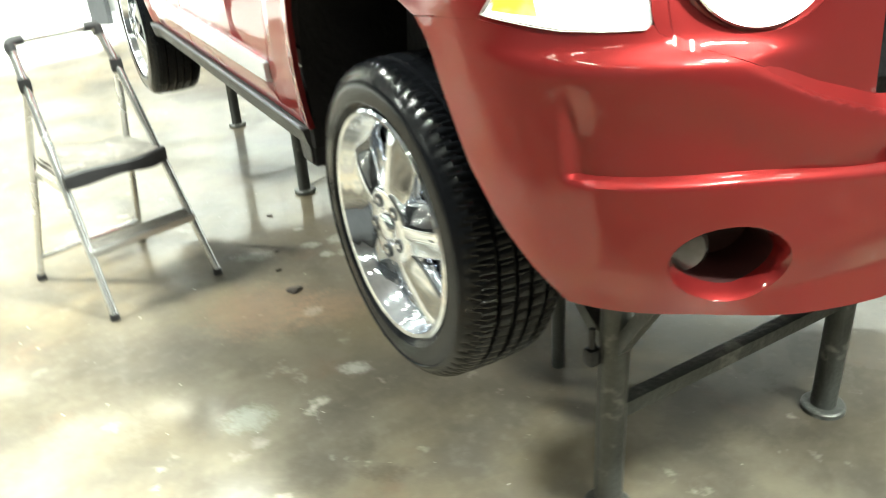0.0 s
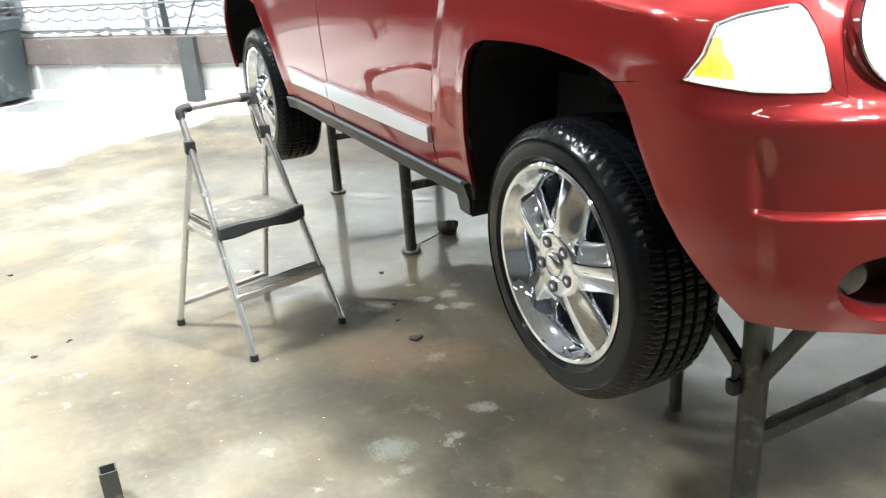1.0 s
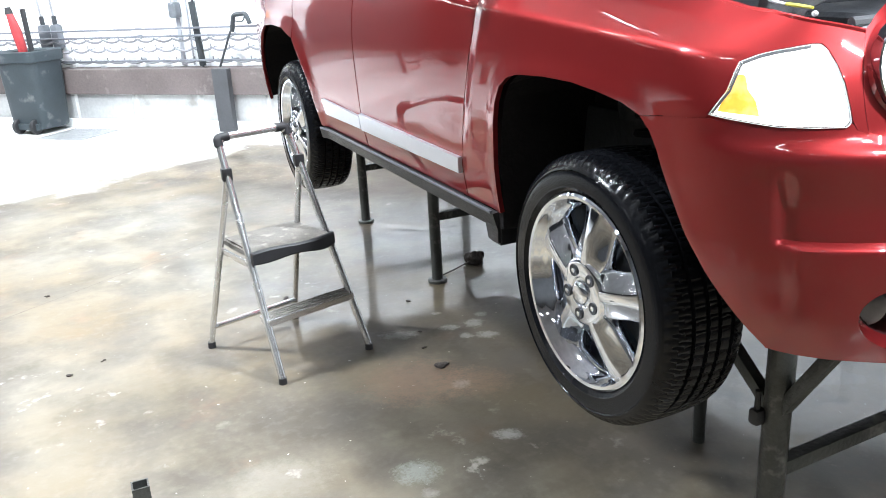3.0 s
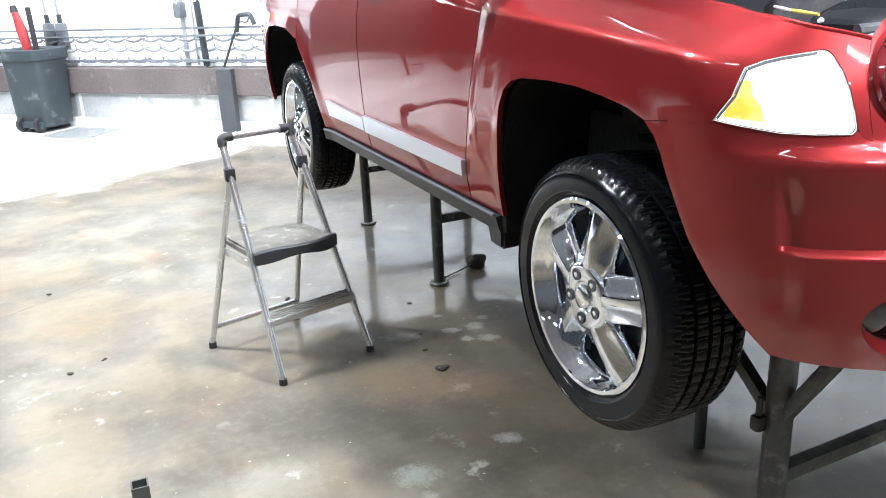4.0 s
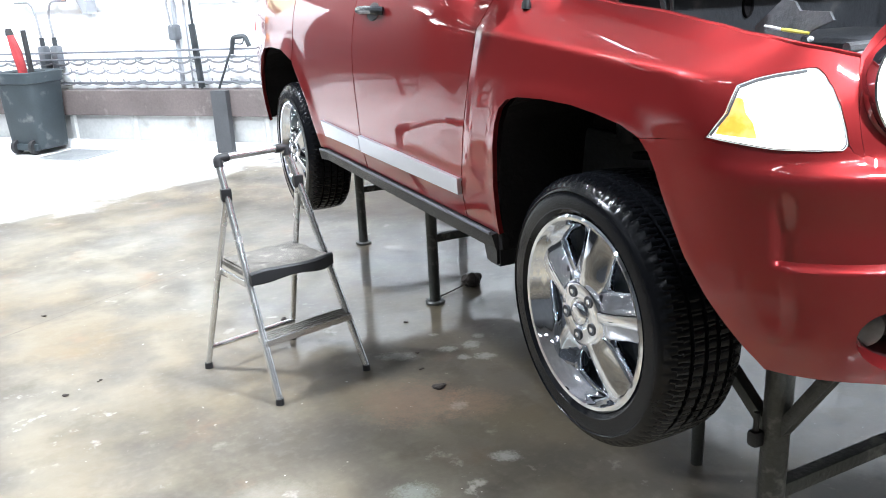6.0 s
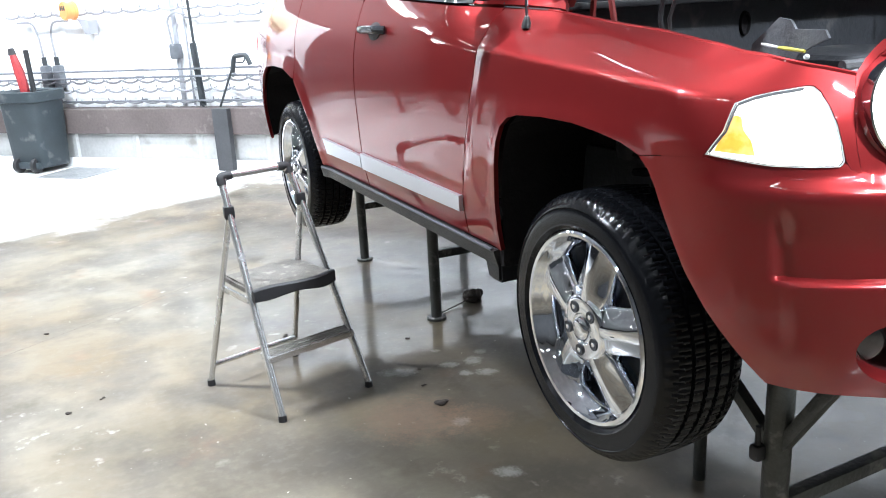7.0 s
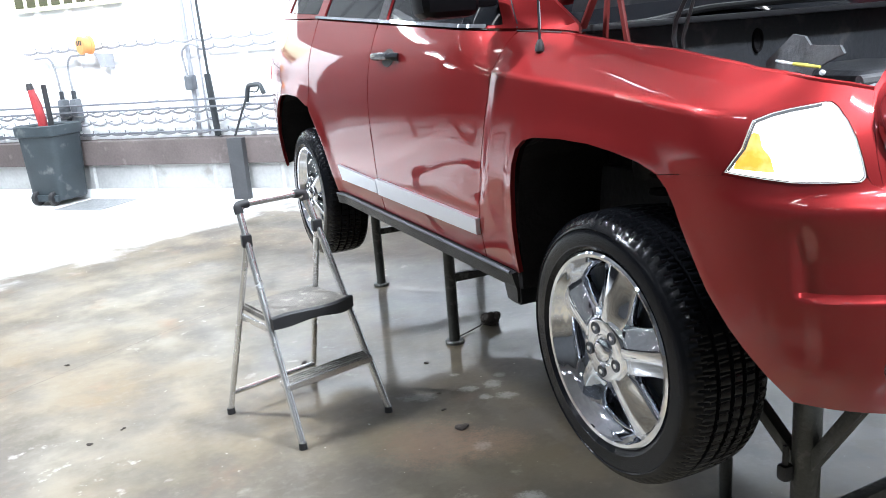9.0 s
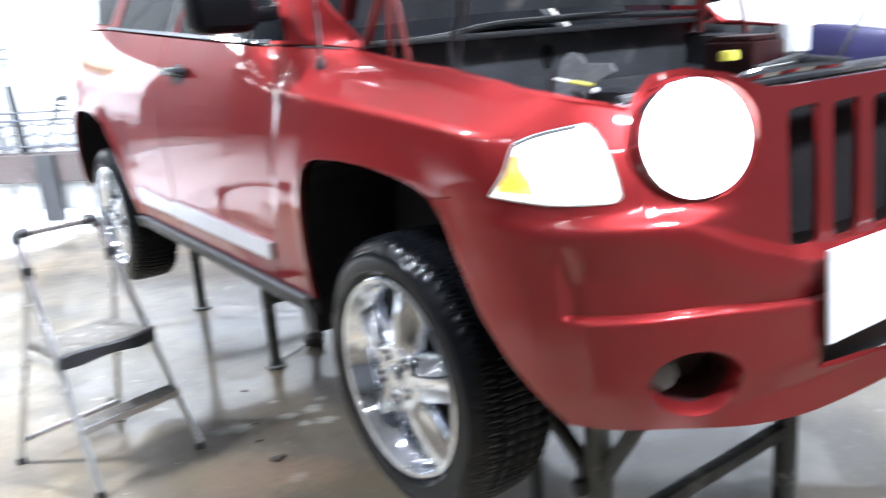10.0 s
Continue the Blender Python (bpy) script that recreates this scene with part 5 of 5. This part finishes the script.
    beam(bm, Vector((fr.x, fr.y, z - 0.045)) + u * 0.012, Vector((fr.x, fr.y, z - 0.045)) + back * 0.25 + u * 0.012, 0.012, 0.025, 0.002)
    add("tread_arm", bm, ALU)
    l2, r2 = foot_f.lerp(tj, 0.30), foot_r.lerp(tj2, 0.30)
    bm = bmesh.new()
    m0 = Vector((l2.x, l2.y, l2.z))
    prism(bm, [(-0.005, -0.03), ((r2 - l2).length + 0.005, -0.03), ((r2 - l2).length + 0.005, 0.045), (-0.005, 0.045)], -0.018, 0.012, lambda a, b, h: m0 + u * a + back * b + Vector((0, 0, h)))
    bmesh.ops.bevel(bm, geom=bm.edges[:], offset=0.004, segments=2, affect="EDGES")
    add("lower_step", bm, ALU, "ribbed aluminium lower step")
    for i in range(4):
        bm = bmesh.new()
        y = -0.02 + 0.018 * i
        prism(bm, [(0.01, y), ((r2 - l2).length - 0.01, y), ((r2 - l2).length - 0.01, y + 0.009), (0.01, y + 0.009)], 0.012, 0.0155, lambda a, b, h: m0 + u * a + back * b + Vector((0, 0, h)))
        add("step_rib", bm, STEP, "dark grip rib")
    return e


build_stool()


# ---- along the back wall ----
def wall_pipe(z, out, a0=-9.0, a1=8.5, r=0.0105, label="grey steel pipe running along the wall"):
    bm = bmesh.new()
    tube(bm, [ROOM @ Vector((a0, out, z)), ROOM @ Vector((a1, out, z))], r, 8)
    e = thing("wall_pipe", label, "pipe", "wall pipes")
    part("pipe", bm, PIPE, e)
    for k in range(int((a1 - a0) / 1.2)):
        bm = bmesh.new()
        a = a0 + 0.4 + 1.2 * k
        tube(bm, [ROOM @ Vector((a, out, z)), ROOM @ Vector((a, -0.17, z))], 0.010, 6)
        part("bracket", bm, PIPE, e)
    return e


for z, out in ((1.045, 0.0), (0.97, 0.02), (0.72, 0.0)):
    wall_pipe(z, out)


def draped_hose(z, out, sag, pitch, a0, a1, label):
    """A hose hung from hooks in shallow loops."""
    e = thing("draped_hose", label, "hose", "hoses on the wall")
    pts, a = [], a0
    while a < a1:
        for k in range(8):
            t = k / 8
            pts.append(ROOM @ Vector((a + t * pitch, out, z - sag * 4 * t * (1 - t))))
        a += pitch
    bm = bmesh.new()
    tube(bm, pts, 0.0115, 8)
    part("hose", bm, HOSE, e)
    k, a = 0, a0
    while a < a1:
        bm = bmesh.new()
        tube(bm, [ROOM @ Vector((a, -0.16, z + 0.005)), ROOM @ Vector((a, out + 0.02, z - 0.004)), ROOM @ Vector((a, out + 0.025, z + 0.042))], 0.006, 5)
        part("hook", bm, PIPE, e)
        a += pitch
    return e


draped_hose(1.66, -0.08, 0.02, 0.24, -3.5, 2.6, "grey air hose looped along hooks on the white wall")
draped_hose(1.57, -0.10, 0.02, 0.24, -3.5, 0.3, "grey air hose looped along hooks on the white wall")
draped_hose(0.94, -0.06, 0.03, 0.23, -5.0, 4.5, "grey air hose looped along hooks on the white wall")
draped_hose(0.84, -0.08, 0.03, 0.23, -5.0, 4.5, "grey air hose looped along hooks on the white wall")
draped_hose(0.71, -0.10, 0.02, 0.23, -5.0, 4.5, "grey air hose looped along hooks on the white wall")
draped_hose(1.62, -0.08, 0.03, 0.30, 3.3, 5.5, "grey air hose looped along hooks on the white wall")


def pole(name, pts, r, material, label, category):
    bm = bmesh.new()
    tube(bm, [ROOM @ Vector(p) for p in pts], r, 10)
    return tagged(to_object(name, bm, material), label, category)


E0 = thing("tall_pole", "thin dark pole standing on the kerb with a thicker grip", "pole")
bm = bmesh.new()
tube(bm, [ROOM @ Vector((0.18, -0.05, 0.65)), ROOM @ Vector((0.25, -0.05, 3.2))], 0.014, 8)
part("shaft", bm, DARKPOLE, E0)
bm = bmesh.new()
tube(bm, [ROOM @ Vector((0.18, -0.05, 0.66)), ROOM @ Vector((0.21, -0.05, 1.30))], 0.034, 10)
part("grip", bm, DARKPOLE, E0)
pole("conduit", [(0.49, -0.15, 0.66), (0.49, -0.15, 4.4)], 0.024, PALE, "grey conduit running up the white wall", "conduit")
pole("conduit", [(0.36, -0.15, 0.66), (0.36, -0.15, 4.4)], 0.010, PALE, "thin grey conduit running up the white wall", "conduit")

bm = bmesh.new()
box(bm, (0.43, -0.16, 1.14), (0.53, -0.06, 1.30), 0.025, ROOM)
ob = thing("wall_valve", "grey valve box with a looped hose on the wall", "valve")
part("box", bm, FITTING, ob)
bm = bmesh.new()
tube(bm, rounded([ROOM @ Vector(p) for p in ((0.47, -0.06, 1.28), (0.50, -0.05, 1.55), (0.38, -0.05, 1.62), (0.28, -0.06, 1.58))], 0.1), 0.012, 8)
part("hose", bm, HOSE, ob)


def spray_gun():
    e = thing("spray_lance", "black pressure washer lance leaning on the wall rail", "lance")
    bm = bmesh.new()
    tube(bm, [ROOM @ Vector(p) for p in ((-0.11, 0.06, 0.66), (-0.32, 0.05, 1.08))], 0.012, 8)
    part("lance", bm, DARKPOLE, e)
    bm = bmesh.new()
    tube(bm, rounded([ROOM @ Vector(p) for p in ((-0.30, 0.05, 1.0), (-0.34, 0.05, 1.16), (-0.48, 0.05, 1.17), (-0.52, 0.05, 1.07))], 0.03), 0.024, 8)
    part("grip", bm, DARKPOLE, e)
    bm = bmesh.new()
    tube(bm, rounded([ROOM @ Vector(p) for p in ((-0.35, 0.05, 1.10), (-0.44, 0.05, 1.09), (-0.47, 0.05, 1.15))], 0.03), 0.008, 6)
    part("trigger", bm, DARKPOLE, e)


spray_gun()


def hose_drop(a, z1, way):
    """A hose that bends over a hook and hangs with a tapered coupling on its end."""
    e = thing("hose_drop", "grey hose bent over a hook with a grey coupling", "hose", "hose drops")
    bm = bmesh.new()
    tube(bm, rounded([ROOM @ Vector(p) for p in ((a + 0.28 * way, -0.1, z1), (a + 0.05 * way, -0.1, z1), (a, -0.1, z1 - 0.15), (a - 0.02, -0.1, 1.17))], 0.12), 0.012, 8)
    part("hose", bm, HOSE, e)
    bm = bmesh.new()
    tube(bm, [ROOM @ Vector((a - 0.02, -0.1, 1.21)), ROOM @ Vector((a - 0.022, -0.1, 1.10))], 0.026, 10)
    part("collar", bm, DARKPOLE, e)
    bm = bmesh.new()
    box(bm, (a - 0.075, -0.15, 0.86), (a + 0.025, -0.05, 1.12), 0.03, ROOM)
    part("coupling", bm, FITTING, e)


hose_drop(2.13, 1.59, -1)
hose_drop(2.31, 1.59, 1)

# orange reel unit with a grey bracket
ob = thing("hose_reel", "orange plastic hose reel with a grey bracket on the white wall", "hose reel")
AT = ROOM @ Matrix.Translation((1.74, -0.02, 1.69)) @ Matrix.Rotation(radians(70), 4, "Z")
bm = bmesh.new()
lathe(bm, [(0.0, -0.07), (0.088, -0.07), (0.098, -0.06), (0.098, -0.035), (0.086, -0.03), (0.086, 0.03), (0.098, 0.035), (0.098, 0.055), (0.088, 0.065), (0.0, 0.065)], 32, AT)
part("reel", bm, ORANGE, ob)
for k in range(3):
    bm = bmesh.new()
    box(bm, (0.060, 0.03 - 0.04 * k, 0.0), (0.069, 0.055 - 0.04 * k, 0.05), 0.003, AT)
    part("slot", bm, DARKPOLE, ob)
bm = bmesh.new()
box(bm, (1.83, -0.16, 1.66), (1.87, 0.04, 1.70), 0.008, ROOM)
part("outlet", bm, WHITE_PLATE, ob)
bm = bmesh.new()
prism(bm, [(1.64, 1.60), (1.50, 1.58), (1.50, 1.44), (1.56, 1.44)], -0.16, -0.02, lambda u, v, w: ROOM @ Vector((u, w, v)))
part("bracket", bm, PALE, ob)

# sign with unreadable dark marks
ob = thing("wall_sign", "pale yellow wall sign with a row of dark block marks", "sign")
bm = bmesh.new()
box(bm, (1.25, -0.17, 2.10), (2.80, -0.12, 2.65), 0.01, ROOM)
part("board", bm, SIGN, ob)
for k in range(8):
    bm = bmesh.new()
    box(bm, (1.36 + 0.18 * k, -0.119, 2.15), (1.48 + 0.18 * k, -0.113, 2.27), 0.0, ROOM)
    part("mark", bm, SIGN_INK, ob, smooth=False)


def wheeled_bin():
    a, b = 2.21, 0.26
    at = ROOM @ Vector((a, b, 0))
    e = thing("wheeled_bin", "large dark grey open wheeled bin by the kerb, holding tools", "bin", at=at)
    rot = Matrix.Rotation(TURN, 4, "Z")
    bm = bmesh.new()
    rings = []
    def ringat(w, d, z, inset=0.0, n=28):
        pts = []
        for k in range(n):
            t = 2 * math.pi * k / n
            c, s = math.cos(t), math.sin(t)
            pts.append(bm.verts.new(rot @ Vector(((w / 2 - inset) * math.copysign(abs(c) ** 0.35, c), (d / 2 - inset) * math.copysign(abs(s) ** 0.35, s), z))))
        return pts
    k = 0.94
    for w, d, z, i in ((0.57, 0.50, 0.06, 0), (0.59, 0.52, 0.09, 0), (0.66, 0.58, 0.80, 0), (0.665, 0.585, 0.81, 0), (0.72, 0.64, 0.82, 0), (0.73, 0.65, 0.93, 0), (0.70, 0.62, 0.94, 0), (0.64, 0.56, 0.92, 0), (0.50, 0.44, 0.12, 0)):
        rings.append(ringat(w * k * 0.88, d * k * 0.84, z * k, i))
    for r0, r1 in zip(rings, rings[1:]):
        for k in range(len(r0)):
            bm.faces.new((r0[k], r0[(k + 1) % len(r0)], r1[(k + 1) % len(r0)], r1[k]))
    bm.faces.new(rings[0][::-1])
    bm.faces.new(rings[-1])
    part("body", bm, BIN, e)
    for k in (-0.2, 0.2):
        bm = bmesh.new()
        lathe(bm, [(0.0, -0.03), (0.05, -0.03), (0.085, -0.025), (0.09, 0.0), (0.085, 0.025), (0.05, 0.03), (0.0, 0.03)], 24, rot @ Matrix.Translation((k * 0.62, 0.20, 0.085)) @ Matrix.Scale(0.9, 4))
        part("wheel", bm, GRIP, e, "black wheel")
    bm = bmesh.new()
    box(bm, (-0.19, 0.17, 0.05), (0.19, 0.235, 0.12), 0.01, rot)
    part("axle_housing", bm, BIN, e)
    o = Vector(at)
    t = thing("broom", "red-handled tool leaning in the bin", "tool", at=at)
    bm = bmesh.new()
    tube(bm, [rot @ Vector(p) for p in ((0.03, 0.0, 0.14), (0.06, 0.0, 0.90), (0.09, 0, 1.08), (0.14, 0, 1.27))], [0.03, 0.05, 0.055, 0.035], 10)
    part("handle", bm, RED_PLASTIC, t)
    bm = bmesh.new()
    tube(bm, [rot @ Vector(p) for p in ((0.14, 0, 1.26), (0.15, 0, 1.33))], [0.045, 0.03], 10)
    part("end_cap", bm, GRIP, t)
    t = thing("tool_handle", "black tool handle sticking out of the bin", "tool", at=at)
    bm = bmesh.new()
    tube(bm, [rot @ Vector(p) for p in ((-0.14, 0.05, 0.14), (-0.11, 0.05, 1.31))], 0.028, 10)
    part("shaft", bm, GRIP, t)


wheeled_bin()


# blue cover over the far fender
ob = thing("fender_cover", "dark blue padded cover draped over the car's far fender", "cover")
bm = bmesh.new()
rows = []
for y in np.linspace(-0.36, -0.05, 14):
    zh = float(np.interp(y, [-0.487, -0.271, -0.124, 0.03, 0.34], [1.392, 1.420, 1.440, 1.455, 1.481])) + 0.003
    w = 0.004 * math.sin(y * 40)
    rows.append([bm.verts.new((x + w * k, float(y), zh + dz)) for x, dz, k in ((0.830, -0.075, 1), (0.775, -0.006, 0), (0.752, 0.008, 0), (0.70, 0.006, 0), (0.683, -0.01, 0), (0.668, -0.06, 1), (0.650, -0.15, 2), (0.64, -0.22, 3))])
for r0, r1 in zip(rows, rows[1:]):
    for k in range(7):
        bm.faces.new((r0[k], r0[k + 1], r1[k + 1], r1[k]))
bmesh.ops.solidify(bm, geom=bm.faces[:], thickness=0.006)
part("sheet", bm, BLUE, ob)


# ---- on the floor ----
def on_floor(name, x, y, bm, material, label, category, group=""):
    ob = to_object(name, bm, material)
    ob.matrix_basis = Matrix.Translation((x, y, 0))
    return tagged(ob, label, category, group)


def crumb(x, y, r, seed, label="small dark lump of dirt on the wet floor"):
    rnd = random.Random(seed)
    bm = bmesh.new()
    for k in range(3):
        c = Vector((rnd.uniform(-r, r) * 0.7, rnd.uniform(-r, r) * 0.7, 0))
        s = r * rnd.uniform(0.45, 0.8)
        g = bmesh.ops.create_icosphere(bm, subdivisions=2, radius=s)
        for v in g["verts"]:
            v.co = Vector((v.co.x * 1.2, v.co.y, max(0, v.co.z * 0.55 + s * 0.3))) * (1 + 0.5 * noise.noise(v.co * 40 + Vector((seed, k, 0)))) + c
            v.co.z = max(0.0, v.co.z)
    on_floor("debris", x, y, bm, CRUMB, label, "debris", "debris on the floor")


for i, (x, y, r) in enumerate(((-0.746, 1.147, 0.026), (-0.613, 1.843, 0.010), (-2.108, 1.853, 0.015), (-1.98, 1.93, 0.009), (-0.75, 1.34, 0.008), (-1.12, 2.2, 0.014),
                               (-0.70, 1.50, 0.010), (-2.2, 2.9, 0.012))):
    crumb(x, y, r, i + 1)
# dark clod with a wire
bm = bmesh.new()
for k in range(4):
    rnd = random.Random(k)
    g = bmesh.ops.create_icosphere(bm, subdivisions=3, radius=0.036 - 0.004 * k)
    c = Vector((rnd.uniform(-0.02, 0.02), rnd.uniform(-0.02, 0.02), 0.018 + 0.012 * k))
    for v in g["verts"]:
        v.co = v.co * (1 + 0.9 * noise.noise(v.co * 28 + c * 50)) + c
        v.co.z = max(0, v.co.z)
tube(bm, [(-0.02, 0, 0.03), (-0.12, -0.02, 0.01), (-0.26, -0.08, 0.006)], 0.004, 6)
on_floor("rag", -0.117, 2.12, bm, CRUMB, "dark oily rag with a trailing cord beside a stand", "rag")
# upright square tube stub
bm = bmesh.new()
for lo, hi in (((-0.025, -0.025, 0), (-0.020, 0.025, 0.10)), ((0.020, -0.025, 0), (0.025, 0.025, 0.10)), ((-0.020, -0.025, 0), (0.020, -0.020, 0.10)), ((-0.020, 0.020, 0), (0.020, 0.025, 0.10))):
    box(bm, lo, hi)
on_floor("square_tube", -1.925, 0.745, bm, STEEL, "short open square steel tube standing up from the floor", "tube")
# floor grate by the bin
ob = thing("floor_grate", "flat grey steel grate on the pale floor beside the bin", "grate", at=ROOM @ Vector((1.62, 0.40, 0)))
rot = Matrix.Rotation(TURN, 4, "Z")
bm = bmesh.new()
for lo, hi in (((-0.36, -0.28, 0), (0.28, -0.25, 0.008)), ((-0.36, 0.25, 0), (0.28, 0.28, 0.008)), ((-0.36, -0.25, 0), (-0.33, 0.25, 0.008)), ((0.25, -0.25, 0), (0.28, 0.25, 0.008))):
    box(bm, lo, hi, 0, rot)
part("frame", bm, GRATE, ob, smooth=False)
for k in range(14):
    bm = bmesh.new()
    a = -0.325 + 0.041 * k
    box(bm, (a, -0.25, 0.001), (a + 0.033, 0.25, 0.007), 0, rot)
    part("bar", bm, GRATE, ob, smooth=False)
# spare stands further along the wall
for a, b in ((3.7, 1.3), (3.5, 2.6)):
    p, q = ROOM @ Vector((a, b, 0)), ROOM @ Vector((a + 0.75, b + 0.2, 0))
    stand([(p.x, p.y), (q.x, q.y)], 0.70, (0.25, 0.25), "spare grey steel tube stand with braces by the wall", braces=True)
# floor joint
bm = bmesh.new()
p, q = Vector((-3.4, 2.05, 0)), Vector((-0.9, 3.62, 0))
u = (q - p).normalized()
v = Vector((-u.y, u.x, 0)) * 0.0028
b = [bm.verts.new(w + Vector((0, 0, 0.0015))) for w in (p - v, q - v, q + v, p + v)]
bm.faces.new(b)
tagged(to_object("floor_joint", bm, JOINT, smooth=False), "thin dark saw-cut joint in the concrete floor", "joint", kind="structure")

# ---- lamps ----
def light_fixture(a, b, turned=0, power=0, drop=0.25):
    """turned: degrees by which the fixture is tipped towards the back wall."""
    at = ROOM @ Vector((a, b, CEILING - drop))
    m = Matrix.Rotation(TURN, 4, "Z") @ Matrix.Rotation(radians(-turned), 4, "X")
    e = thing("ceiling_lamp", "twin-tube fluorescent ceiling lamp, out of view", "lamp", "ceiling lamps", at=at)
    bm = bmesh.new()
    box(bm, (-0.65, -0.12, 0.03), (0.65, 0.12, 0.10), 0.01, m)
    part("housing", bm, WHITE_PLATE, e)
    for k in (-0.06, 0.06):
        bm = bmesh.new()
        tube(bm, [m @ Vector((-0.6, k, 0)), m @ Vector((0.6, k, 0))], 0.018, 8)
        part("tube", bm, TUBE_LIGHT, e)
    for k in (-0.5, 0.5):
        bm = bmesh.new()
        tube(bm, [m @ Vector((k, 0, 0.09)), m @ Vector((k, 0, 0.09)) + Vector((0, 0, drop - 0.09))], 0.005, 6)
        part("hanger", bm, PIPE, e)
    if not power:
        return e
    d = bpy.data.lights.new("lamp_light", "AREA")
    d.shape, d.size, d.size_y, d.energy, d.color = "RECTANGLE", 1.2, 0.08, power, (0.89, 0.945, 1.0)
    lo = new("lamp_light", d)
    lo.matrix_basis = Matrix.Translation(at - Vector((0, 0, 0.04))) @ m
    return e


# row out of view, tipped at the back wall: added to brighten it
for a, b, tip, pw in ((6.0, 1.5, 55, 120), (3.4, 1.5, 55, 140), (0.8, 1.5, 55, 140), (-1.8, 1.5, 46, 150), (-4.4, 1.5, 55, 30), (-7.0, 1.5, 55, 10)):
    light_fixture(a, b, tip, pw, drop=2.05)
# 480 over the car and 840 before its nose are added fill light
for a, b, pw in ((-0.265, 5.44, 800), (1.8, 6.0, 120), (-2.6, 9.0, 20), (-5.34, 4.12, 480), (-8.5, 3.0, 40), (-9.1, 7.3, 840), (-10.5, 5.0, 30), (-9.5, 9.5, 60), (-4.5, 11.0, 20), (2.5, 10.5, 40)):
    light_fixture(a, b, 0, pw)
for a in (5.0, 8.5, 12.0, 15.5, 19.0, 22.5):
    for b in (3.4, 6.8, 10.2):
        light_fixture(a, b)
for a, b in ((2.2, 3.0), (-9.5, 3.5), (-12.0, 7.5), (-7.0, 12.0), (-1.5, 12.5)):
    light_fixture(a, b)
for a, b in ((1.06, 1.73), (3.69, 1.40), (-1.57, 1.73), (6.3, 1.2)):
    light_fixture(a, b, drop=3.3)
